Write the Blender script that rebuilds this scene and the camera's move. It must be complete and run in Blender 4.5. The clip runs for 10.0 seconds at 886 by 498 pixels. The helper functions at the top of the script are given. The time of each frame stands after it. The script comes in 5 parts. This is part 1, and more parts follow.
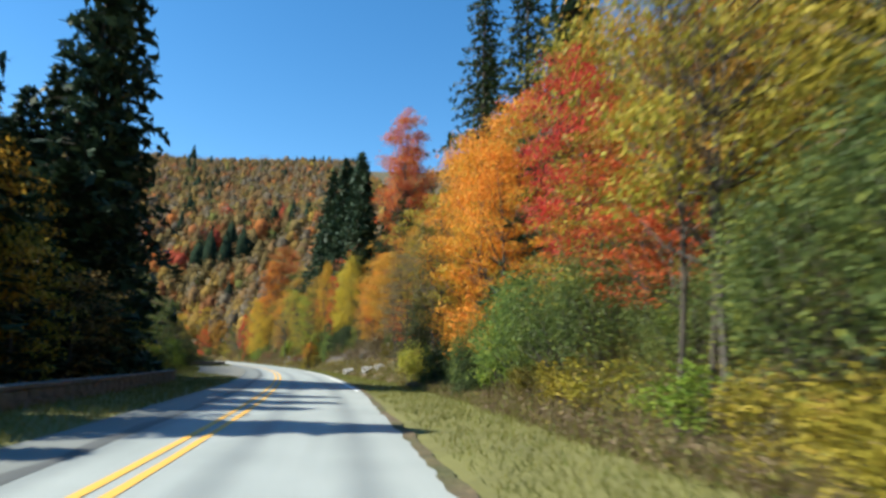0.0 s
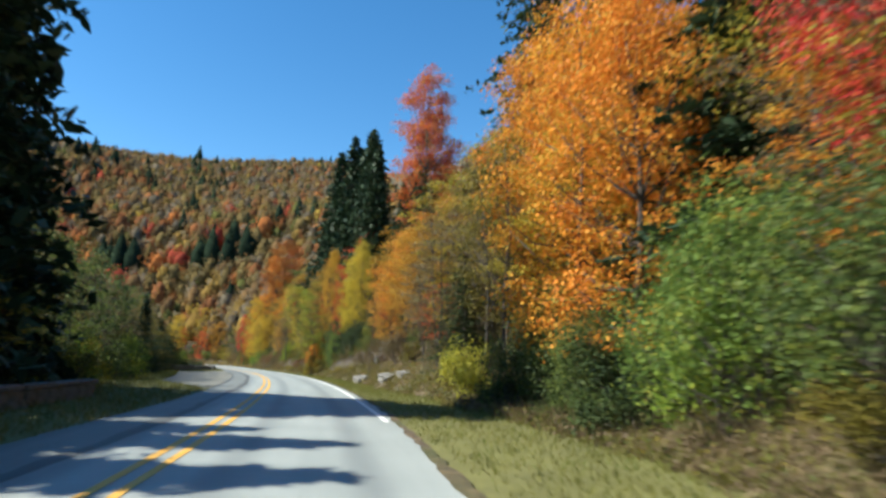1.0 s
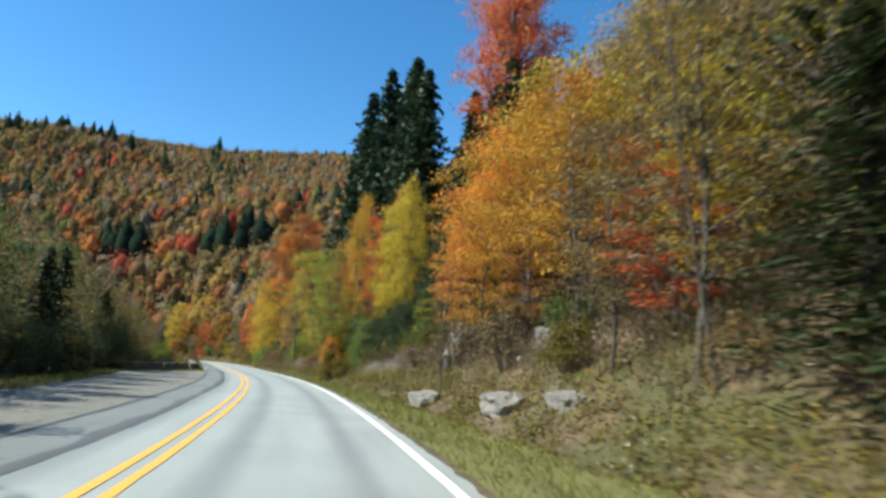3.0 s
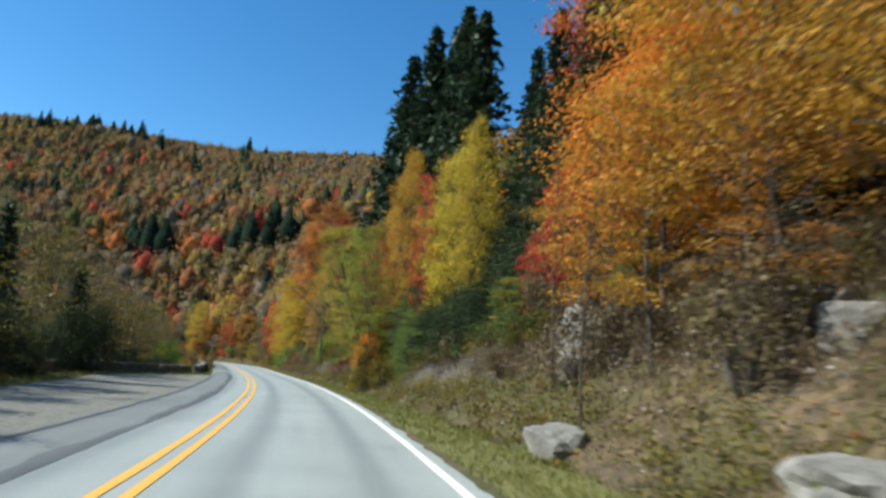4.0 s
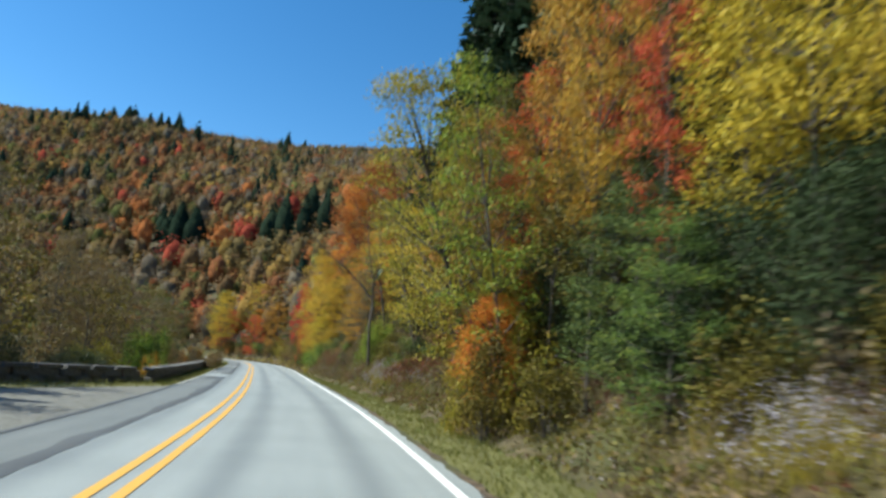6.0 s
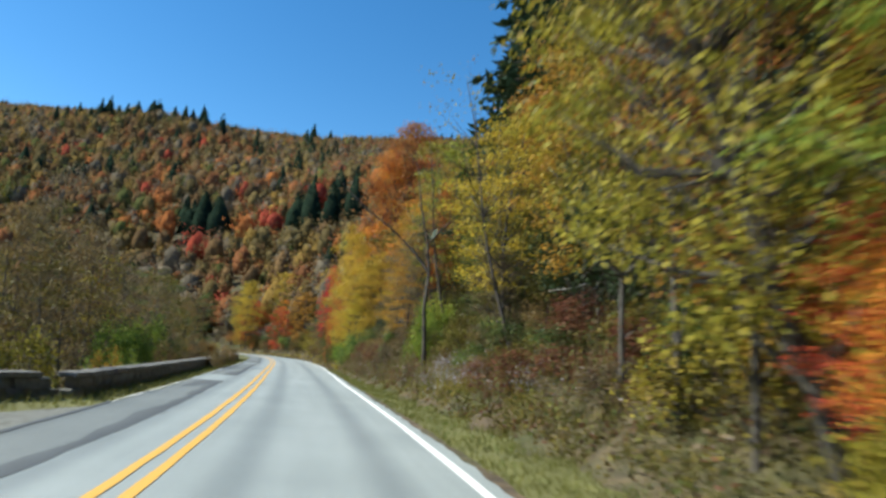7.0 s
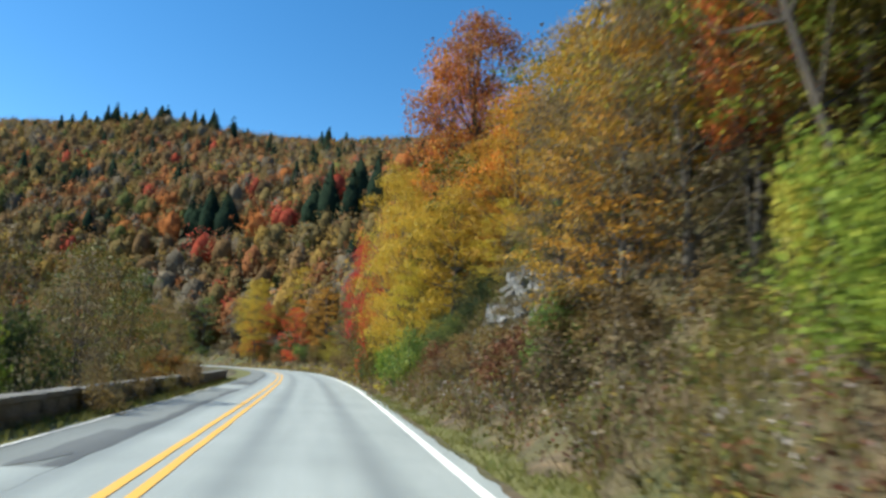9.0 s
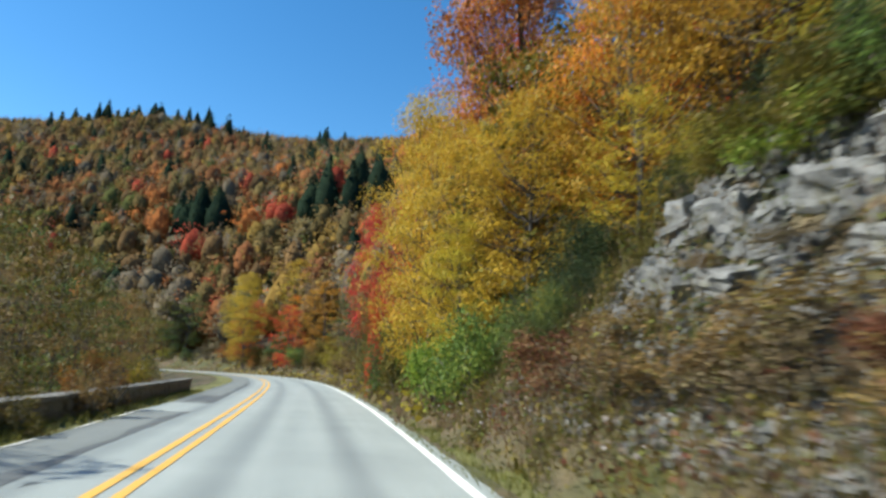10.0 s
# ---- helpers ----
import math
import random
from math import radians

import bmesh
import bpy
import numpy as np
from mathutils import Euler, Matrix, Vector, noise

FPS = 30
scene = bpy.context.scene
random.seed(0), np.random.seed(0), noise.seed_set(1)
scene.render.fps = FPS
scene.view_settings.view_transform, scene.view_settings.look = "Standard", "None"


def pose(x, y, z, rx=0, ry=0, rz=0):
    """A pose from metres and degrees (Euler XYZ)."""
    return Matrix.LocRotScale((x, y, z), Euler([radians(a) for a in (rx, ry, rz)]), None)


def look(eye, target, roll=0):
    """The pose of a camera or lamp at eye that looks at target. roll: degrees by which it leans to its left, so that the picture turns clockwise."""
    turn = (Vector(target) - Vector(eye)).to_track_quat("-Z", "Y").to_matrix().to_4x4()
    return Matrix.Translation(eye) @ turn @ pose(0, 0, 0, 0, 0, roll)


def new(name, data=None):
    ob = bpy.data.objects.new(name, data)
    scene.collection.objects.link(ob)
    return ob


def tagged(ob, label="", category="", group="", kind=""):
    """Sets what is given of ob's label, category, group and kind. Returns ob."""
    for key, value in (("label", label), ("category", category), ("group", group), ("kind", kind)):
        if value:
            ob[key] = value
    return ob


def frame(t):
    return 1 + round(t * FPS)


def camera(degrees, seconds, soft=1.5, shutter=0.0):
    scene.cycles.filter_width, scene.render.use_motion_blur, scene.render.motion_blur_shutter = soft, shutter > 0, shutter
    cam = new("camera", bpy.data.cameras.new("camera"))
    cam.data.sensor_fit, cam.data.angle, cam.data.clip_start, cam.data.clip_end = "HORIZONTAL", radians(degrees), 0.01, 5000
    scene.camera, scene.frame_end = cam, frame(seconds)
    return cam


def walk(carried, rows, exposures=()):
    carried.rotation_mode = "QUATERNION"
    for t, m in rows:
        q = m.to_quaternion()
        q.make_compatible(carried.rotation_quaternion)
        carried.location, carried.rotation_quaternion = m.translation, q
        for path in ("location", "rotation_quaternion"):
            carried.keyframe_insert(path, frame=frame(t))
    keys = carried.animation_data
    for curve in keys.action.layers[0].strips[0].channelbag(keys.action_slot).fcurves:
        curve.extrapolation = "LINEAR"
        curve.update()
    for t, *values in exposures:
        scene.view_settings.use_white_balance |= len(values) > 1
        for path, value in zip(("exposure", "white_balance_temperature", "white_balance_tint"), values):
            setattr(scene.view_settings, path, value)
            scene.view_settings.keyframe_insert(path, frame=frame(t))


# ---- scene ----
cam = camera(66.0, 10.0, soft=3.0, shutter=0.38)
PATH = [
    (0, (0.003, 0.000, 1.254), (1.728, 19.658, 4.512), 1.67),
    (0.5, (-0.405, 6.222, 1.238), (1.210, 25.909, 4.373), 1.84),
    (1, (-0.838, 12.224, 1.215), (0.672, 31.877, 4.607), 1.86),
    (1.5, (-1.338, 18.011, 1.245), (0.055, 37.663, 4.689), 2.27),
    (2, (-1.917, 23.674, 1.262), (-0.675, 43.267, 5.075), 2.89),
    (2.5, (-2.535, 29.208, 1.234), (-1.355, 48.879, 4.647), 3.10),
    (4, (-4.694, 45.074, 1.263), (-4.574, 64.759, 4.797), 4.33),
    (4.5, (-5.530, 50.197, 1.254), (-5.733, 69.884, 4.773), 4.60),
    (5, (-6.420, 55.239, 1.253), (-6.860, 74.916, 4.806), 5.10),
    (5.5, (-7.370, 60.285, 1.253), (-8.015, 79.964, 4.763), 4.99),
    (6, (-8.341, 65.354, 1.296), (-9.337, 85.026, 4.763), 4.97),
    (7.5, (-12.258, 81.191, 1.261), (-14.347, 100.834, 4.386), 3.88),
    (8, (-13.733, 86.537, 1.208), (-16.020, 106.115, 4.597), 3.73),
    (8.5, (-15.263, 91.851, 1.245), (-17.549, 111.391, 4.845), 3.06),
    (9, (-16.769, 97.086, 1.237), (-19.092, 116.664, 4.599), 2.28),
    (9.5, (-18.267, 102.212, 1.217), (-20.585, 121.789, 4.589), 1.97),
    (10, (-19.745, 107.264, 1.260), (-22.007, 126.827, 4.753), 2.25),
]
walk(cam, [(t, look(eye, target, roll)) for t, eye, target, roll in PATH], [(0.0, 1.02, 6800, 3), (1.0, 0.95, 6750, 3), (2.0, 1.00, 6700, 3), (2.6, 1.00, 6700, 2), (4.0, 0.70, 6450, 2), (7.5, 0.72, 6450, 2), (8.5, 0.80, 6500, 2), (10.0, 0.82, 6600, 2)])

# ---- light ----
SUN_AZ, SUN_EL = radians(-94), radians(42)
world = bpy.data.worlds.new("sky")
scene.world = world
world.use_nodes = True
wn = world.node_tree.nodes
sky = wn.new("ShaderNodeTexSky")
sky.sky_type, sky.sun_disc = "NISHITA", False
sky.sun_elevation, sky.sun_rotation = SUN_EL, SUN_AZ
sky.altitude, sky.air_density, sky.dust_density, sky.ozone_density = 1200, 1.0, 0.2, 1.4
wn["Background"].inputs["Strength"].default_value = 0.12
deep = wn.new("ShaderNodeHueSaturation")
deep.inputs["Saturation"].default_value = 1.33
world.node_tree.links.new(sky.outputs[0], deep.inputs["Color"])
world.node_tree.links.new(deep.outputs[0], wn["Background"].inputs[0])
sun = new("sun", bpy.data.lights.new("sun", "SUN"))
sun.data.energy, sun.data.angle, sun.data.color = 5.0, radians(0.5), (1.0, 0.96, 0.88)
sun_way = Vector((math.sin(SUN_AZ) * math.cos(SUN_EL), math.cos(SUN_AZ) * math.cos(SUN_EL), math.sin(SUN_EL)))
sun.matrix_world = look(sun_way * 300, (0, 0, 0))

# ---- the road's line: turn to the left along its length ----
HEAD = [(-150, -4.0), (0, 2.1), (15, 4.22), (30, 6.36), (45, 8.3), (60, 10.8), (75, 13.71), (90, 16.26), (105, 17.23), (120, 17.25), (135, 17.9), (150, 19.7), (162, 23), (172, 29), (182, 40), (192, 52), (205, 66), (230, 80), (285, 92), (400, 96), (760, 100)]
# the foot of the mountain swings wider than the road past the bend
FOOT = [h for h in HEAD if h[0] <= 150] + [(170, 24), (190, 32), (210, 46), (240, 65), (285, 85), (400, 95), (760, 100)]
S0, S1 = -150, 760
STEPS = np.arange(S0, S1 + 0.5, 0.5)


def traced(heads):
    turn = np.radians(np.interp(STEPS + 0.25, [h[0] for h in heads], [h[1] for h in heads]))
    line = np.cumsum(np.stack([-np.sin(turn), np.cos(turn)], 1) * 0.5, 0)
    return turn, line - line[np.argmin(abs(STEPS))] + (-2.142, 0.0)


TURN, LINE = traced(HEAD)
FOOT_TURN, FOOT_LINE = traced(FOOT)


def road(s, off):
    """Place in plan: s metres along the centre line, off metres to its right."""
    x, y = np.interp(s, STEPS, LINE[:, 0]), np.interp(s, STEPS, LINE[:, 1])
    a = np.interp(s, STEPS, TURN)
    return x + np.cos(a) * off, y + np.sin(a) * off


def along(x, y, turn=TURN, line=LINE):
    """The reverse of road()."""
    x, y = np.atleast_1d(np.asarray(x, float)), np.atleast_1d(np.asarray(y, float))
    coarse = line[::4]
    s, off = np.empty(len(x)), np.empty(len(x))
    for a in range(0, len(x), 4000):
        d = (x[a:a + 4000, None] - coarse[None, :, 0]) ** 2 + (y[a:a + 4000, None] - coarse[None, :, 1]) ** 2
        k = d.argmin(1) * 4
        dx, dy, h = x[a:a + 4000] - line[k, 0], y[a:a + 4000] - line[k, 1], turn[k]
        s[a:a + 4000] = STEPS[k] - np.sin(h) * dx + np.cos(h) * dy
        off[a:a + 4000] = np.cos(h) * dx + np.sin(h) * dy
    return s, off


def waves(x, y, size, seed=0.0):
    """Smooth, uneven swell between about -1 and 1."""
    x, y = x / size + seed * 3.7, y / size - seed * 1.9
    return (np.sin(1.7 * x + 0.6 * y) + np.sin(-0.8 * x + 1.9 * y + 1.3) + np.sin(2.9 * x - 1.7 * y + 0.4) * 0.6 + np.sin(3.3 * y + 1.1 * x + 2.2) * 0.6) / 3.2


def bank_foot(s):
    return np.interp(s, [0, 18, 26, 35, 46, 66, 90, 100, 118, 130, 160], [7.0, 7.3, 7.5, 7.0, 6.0, 5.7, 5.4, 5.0, 4.6, 4.9, 5.3])


def terrain(x, y):
    """Height of the ground."""
    x, y = np.asarray(x, float), np.asarray(y, float)
    s, off = along(x, y)
    steep = np.interp(s, [20, 60, 100, 124, 160], [0.7, 0.8, 0.85, 0.9, 0.8])
    wide = along(x, y, FOOT_TURN, FOOT_LINE)[1]
    blend = np.clip((off - 8) / 14, 0, 1) * np.clip((s - 150) / 10, 0, 1)
    r = np.maximum(off + (wide - off) * blend - bank_foot(s), 0)
    hill = np.where(r < 8, steep * r, steep * 8 + 0.8 * (r - 8))
    cut = np.interp(s, [105.6, 109.7, 119, 122], [0, 1, 1, 0])
    hill = hill + cut * (1.2 * np.clip((r - 1.7) / 1.7, 0, 1) - 1.4 * np.clip((r - 6) / 8, 0, 1))
    hill = hill + np.clip(r / 6, 0, 1) * 0.5 * waves(x, y, 5.0) + np.clip(r / 60, 0, 1) * 5 * waves(x, y, 45.0, 1)
    cap = 60 - 0.062 * (x + 220) + 0.367 * (np.minimum(y, 610) - 300) + 0.083 * np.maximum(x + 151, 0) + 14 * np.exp(-((x + 218) ** 2 + (y - 432) ** 2) / 3200) + 4 * waves(x, y, 90.0, 2)
    cap = np.maximum(cap, 60)
    hill = np.where(hill > cap - 25, cap - 25 + 25 * np.tanh((hill - cap + 25) / 25), hill)
    left = np.interp(s, [-20, 30, 42, 50, 84, 92, 100], [5.6, 5.6, 7, 9.5, 9.5, 4.4, 4.0])
    q = np.maximum(-off - left, 0)
    drop = -10 * (1 - np.exp(-q / 26)) + np.clip(q / 10, 0, 1) * 0.4 * waves(x, y, 6.0, 3)
    z = np.where(off > 0, hill, drop)
    verge = np.clip((np.abs(off + 0.1) - 3.2) / 1.0, 0, 1)
    return z - 0.06 - 0.05 * np.clip((np.abs(off + 0.1) - 3.0) / 0.6, 0, 1) * (r <= 0) + verge * 0.025 * waves(x, y, 1.2, 4)


def ground_z(x, y):
    return float(terrain([x], [y])[0])


# ---- materials ----
def material(name):
    m = bpy.data.materials.new(name)
    m.use_nodes = True
    return m, m.node_tree.nodes, m.node_tree.links, m.node_tree.nodes["Principled BSDF"]


def ramp(nodes, stops):
    r = nodes.new("ShaderNodeValToRGB")
    e = r.color_ramp.elements
    while len(e) < len(stops):
        e.new(0.5)
    for el, (p, c) in zip(e, stops):
        el.position, el.color = p, (*c, 1)
    return r


def noise_node(nodes, links, scale, detail=4, coords="Object", stretch=None):
    tc = nodes.new("ShaderNodeTexCoord")
    n = nodes.new("ShaderNodeTexNoise")
    n.inputs["Scale"].default_value, n.inputs["Detail"].default_value = scale, detail
    src = tc.outputs[coords]
    if stretch:
        mp = nodes.new("ShaderNodeMapping")
        mp.inputs["Scale"].default_value = stretch
        links.new(src, mp.inputs[0])
        src = mp.outputs[0]
    links.new(src, n.inputs["Vector"])
    return n


def mix(nodes, links, fac, a, b, kind="MIX"):
    m = nodes.new("ShaderNodeMix")
    m.data_type, m.blend_type = "RGBA", kind
    for sock, v in ((m.inputs[0], fac), (m.inputs[6], a), (m.inputs[7], b)):
        if isinstance(v, bpy.types.NodeSocket):
            links.new(v, sock)
        else:
            sock.default_value = v if sock == m.inputs[0] else (*v, 1)
    return m.outputs[2]


def bumped(nodes, links, bsdf, height, strength, distance):
    b = nodes.new("ShaderNodeBump")
    b.inputs["Strength"].default_value, b.inputs["Distance"].default_value = strength, distance
    links.new(height, b.inputs["Height"])
    links.new(b.outputs[0], bsdf.inputs["Normal"])


def leaf_material(name, stops, patch=(0.3, 0.3), through_light=0.35, each=0.7, drift_of=1.7):
    """Leaves: each its own shade, with slow drifts over the crown, and light coming through."""
    m, n, k, bsdf = material(name)
    geo = n.new("ShaderNodeNewGeometry")
    info = n.new("ShaderNodeObjectInfo")
    drift = noise_node(n, k, patch[0] * 3, 2)
    add = n.new("ShaderNodeMath")
    add.operation = "MULTIPLY_ADD"
    k.new(geo.outputs["Random Per Island"], add.inputs[0])
    add.inputs[1].default_value = each
    shift = n.new("ShaderNodeMath")
    shift.operation = "MULTIPLY_ADD"
    k.new(drift.outputs[0], shift.inputs[0])
    shift.inputs[1].default_value, shift.inputs[2].default_value = drift_of, 0.5 - 0.5 * drift_of - 0.5 * each + 0.02
    k.new(shift.outputs[0], add.inputs[2])
    r = ramp(n, stops)
    k.new(add.outputs[0], r.inputs[0])
    hue = n.new("ShaderNodeHueSaturation")
    k.new(r.outputs[0], hue.inputs["Color"])
    vary = n.new("ShaderNodeMath")
    vary.operation = "MULTIPLY_ADD"
    k.new(info.outputs["Random"], vary.inputs[0])
    vary.inputs[1].default_value, vary.inputs[2].default_value = 0.02, 0.493
    k.new(vary.outputs[0], hue.inputs["Hue"])
    k.new(hue.outputs[0], bsdf.inputs["Base Color"])
    bsdf.inputs["Roughness"].default_value = 0.55
    bsdf.inputs["Specular IOR Level"].default_value = 0.12 if each > 0.5 else 0.0
    tr = n.new("ShaderNodeBsdfTranslucent")
    k.new(hue.outputs[0], tr.inputs[0])
    mx = n.new("ShaderNodeMixShader")
    mx.inputs[0].default_value = through_light
    k.new(bsdf.outputs[0], mx.inputs[1])
    k.new(tr.outputs[0], mx.inputs[2])
    k.new(mx.outputs[0], n["Material Output"].inputs[0])
    return m


LEAF = {
    "red": leaf_material("red_leaves", [(0.0, (0.24, 0.045, 0.025)), (0.3, (0.52, 0.075, 0.032)), (0.65, (0.64, 0.13, 0.042)), (0.85, (0.55, 0.22, 0.055)), (1.0, (0.34, 0.25, 0.05))]),
    "crimson": leaf_material("crimson_leaves", [(0.0, (0.22, 0.025, 0.022)), (0.35, (0.50, 0.045, 0.035)), (0.7, (0.64, 0.085, 0.05)), (1.0, (0.46, 0.17, 0.05))], drift_of=1.3),
    "orange": leaf_material("orange_leaves", [(0.0, (0.34, 0.10, 0.02)), (0.3, (0.70, 0.22, 0.033)), (0.62, (0.82, 0.34, 0.05)), (0.85, (0.60, 0.36, 0.055)), (1.0, (0.28, 0.25, 0.05))]),
    "rust": leaf_material("rust_leaves", [(0.0, (0.16, 0.06, 0.02)), (0.4, (0.34, 0.12, 0.03)), (0.75, (0.42, 0.19, 0.05)), (1.0, (0.30, 0.22, 0.06))]),
    "lemon": leaf_material("lemon_leaves", [(0.0, (0.18, 0.18, 0.03)), (0.35, (0.40, 0.38, 0.06)), (0.65, (0.52, 0.47, 0.08)), (1.0, (0.30, 0.33, 0.06))]),
    "maple": leaf_material("maple_leaves", [(0.0, (0.30, 0.07, 0.02)), (0.3, (0.62, 0.15, 0.03)), (0.62, (0.74, 0.25, 0.04)), (0.85, (0.62, 0.34, 0.05)), (1.0, (0.34, 0.27, 0.05))]),
    "amber": leaf_material("amber_leaves", [(0.0, (0.20, 0.12, 0.022)), (0.35, (0.48, 0.28, 0.034)), (0.65, (0.62, 0.38, 0.048)), (0.85, (0.50, 0.34, 0.052)), (1.0, (0.30, 0.23, 0.05))]),
    "yellow": leaf_material("yellow_leaves", [(0.0, (0.20, 0.16, 0.025)), (0.3, (0.46, 0.34, 0.035)), (0.7, (0.62, 0.45, 0.055)), (1.0, (0.30, 0.29, 0.055))], drift_of=1.3),
    "gold": leaf_material("gold_leaves", [(0.0, (0.18, 0.10, 0.022)), (0.4, (0.42, 0.21, 0.032)), (0.75, (0.54, 0.30, 0.045)), (1.0, (0.34, 0.27, 0.06))]),
    "olive": leaf_material("olive_leaves", [(0.0, (0.12, 0.11, 0.018)), (0.4, (0.27, 0.23, 0.032)), (0.75, (0.4, 0.32, 0.05)), (1.0, (0.32, 0.2, 0.06))]),
    "brown": leaf_material("brown_leaves", [(0.0, (0.09, 0.06, 0.03)), (0.4, (0.20, 0.13, 0.055)), (0.75, (0.28, 0.18, 0.07)), (1.0, (0.22, 0.19, 0.06))]),
    # moss and dun: darker olive and brown, woodland shade partly put into the colour
    "moss": leaf_material("dull_shaded_olive_leaves", [(0.0, (0.05, 0.045, 0.012)), (0.4, (0.12, 0.10, 0.022)), (0.75, (0.20, 0.165, 0.03)), (1.0, (0.17, 0.11, 0.04))], through_light=0.22),
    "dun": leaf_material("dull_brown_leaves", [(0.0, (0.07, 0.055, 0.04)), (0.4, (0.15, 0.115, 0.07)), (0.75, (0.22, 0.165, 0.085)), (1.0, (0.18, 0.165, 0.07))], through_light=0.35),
    "leafy": leaf_material("bright_green_leaves", [(0.0, (0.06, 0.095, 0.025)), (0.4, (0.13, 0.20, 0.05)), (0.75, (0.19, 0.27, 0.06)), (1.0, (0.33, 0.33, 0.06))]),
    "green": leaf_material("green_leaves", [(0.0, (0.03, 0.045, 0.018)), (0.4, (0.085, 0.125, 0.04)), (0.75, (0.145, 0.185, 0.055)), (1.0, (0.24, 0.26, 0.05))]),
    "lime": leaf_material("light_green_leaves", [(0.0, (0.08, 0.11, 0.02)), (0.4, (0.18, 0.26, 0.04)), (0.75, (0.28, 0.34, 0.05)), (1.0, (0.40, 0.36, 0.06))]),
    "spruce": leaf_material("spruce_needles", [(0.0, (0.016, 0.032, 0.020)), (0.5, (0.034, 0.062, 0.034)), (1.0, (0.062, 0.095, 0.05))], through_light=0.12),
    # real hemlocks; on bank shrubs and leafy trees this dark tint imitates shade
    "hemlock": leaf_material("hemlock_needles_and_shade", [(0.0, (0.014, 0.023, 0.011)), (0.5, (0.036, 0.058, 0.023)), (1.0, (0.075, 0.10, 0.036))], through_light=0.15),
    "dry": leaf_material("dry_weeds", [(0.0, (0.065, 0.046, 0.030)), (0.35, (0.145, 0.106, 0.064)), (0.7, (0.23, 0.172, 0.105)), (1.0, (0.17, 0.175, 0.07))]),
    "aster": leaf_material("pale_aster_flowers", [(0.0, (0.26, 0.24, 0.29)), (0.5, (0.40, 0.375, 0.44)), (1.0, (0.52, 0.50, 0.55))]),
    "seed": leaf_material("grey_seed_heads", [(0.0, (0.20, 0.17, 0.15)), (0.5, (0.36, 0.31, 0.29)), (1.0, (0.50, 0.45, 0.44))]),
    "grass": leaf_material("mown_grass_blades", [(0.0, (0.095, 0.10, 0.026)), (0.4, (0.155, 0.155, 0.04)), (0.75, (0.215, 0.195, 0.056)), (1.0, (0.125, 0.17, 0.038))]),
    "sumac": leaf_material("dark_red_leaves", [(0.0, (0.09, 0.035, 0.025)), (0.5, (0.18, 0.065, 0.04)), (1.0, (0.22, 0.12, 0.06))]),
}


def far_material(kind, low, high, haze_lift=0.34):
    """Crowns seen from afar: one shade a crown, with leafy grain and clumps in relief. Muted colour and raised
    translucency imitate haze.
    """
    m, n, k, bsdf = material("far_" + kind)
    geo = n.new("ShaderNodeNewGeometry")
    grain, clump = noise_node(n, k, 2.2, 3), noise_node(n, k, 0.55, 3)
    add = n.new("ShaderNodeMath")
    add.operation = "MULTIPLY_ADD"
    k.new(geo.outputs["Random Per Island"], add.inputs[0])
    add.inputs[1].default_value = 0.5
    k.new(clump.outputs[0], add.inputs[2])
    r = ramp(n, [(0.4, low), (0.95, high)])
    k.new(add.outputs[0], r.inputs[0])
    shade = ramp(n, [(0.3, (0.8, 0.8, 0.8)), (0.65, (1.12, 1.12, 1.08))])
    k.new(grain.outputs[0], shade.inputs[0])
    col = mix(n, k, 1.0, r.outputs[0], shade.outputs[0], "MULTIPLY")
    k.new(col, bsdf.inputs["Base Color"])
    bsdf.inputs["Roughness"].default_value, bsdf.inputs["Specular IOR Level"].default_value = 0.8, 0.0
    bumped(n, k, bsdf, mix(n, k, 0.5, grain.outputs[0], clump.outputs[0]), 0.6, 0.7)
    tr = n.new("ShaderNodeBsdfTranslucent")
    k.new(col, tr.inputs[0])
    mx = n.new("ShaderNodeMixShader")
    mx.inputs[0].default_value = haze_lift
    k.new(bsdf.outputs[0], mx.inputs[1])
    k.new(tr.outputs[0], mx.inputs[2])
    k.new(mx.outputs[0], n["Material Output"].inputs[0])
    return m


# muted grey-browns: haze of the air is put into the crown colours
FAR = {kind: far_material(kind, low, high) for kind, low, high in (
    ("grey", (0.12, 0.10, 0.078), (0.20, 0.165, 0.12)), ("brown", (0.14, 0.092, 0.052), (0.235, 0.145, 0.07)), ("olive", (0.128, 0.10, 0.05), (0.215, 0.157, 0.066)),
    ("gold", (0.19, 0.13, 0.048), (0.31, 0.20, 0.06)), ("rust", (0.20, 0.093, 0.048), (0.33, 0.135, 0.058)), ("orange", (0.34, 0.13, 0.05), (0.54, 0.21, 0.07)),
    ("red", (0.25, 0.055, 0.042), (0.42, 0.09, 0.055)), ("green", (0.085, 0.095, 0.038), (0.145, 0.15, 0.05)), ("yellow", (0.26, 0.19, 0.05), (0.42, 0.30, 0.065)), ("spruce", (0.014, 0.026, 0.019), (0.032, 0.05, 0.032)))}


def bark_material(name, dark, light):
    m, n, k, b = material(name)
    a = noise_node(n, k, 9, 5, stretch=(1, 1, 0.18))
    r = ramp(n, [(0.3, dark), (0.7, light)])
    k.new(a.outputs[0], r.inputs[0])
    k.new(r.outputs[0], b.inputs["Base Color"])
    b.inputs["Roughness"].default_value = 0.9
    bumped(n, k, b, a.outputs[0], 0.6, 0.02)
    return m


BARK = bark_material("grey_bark", (0.03, 0.026, 0.021), (0.11, 0.095, 0.08))
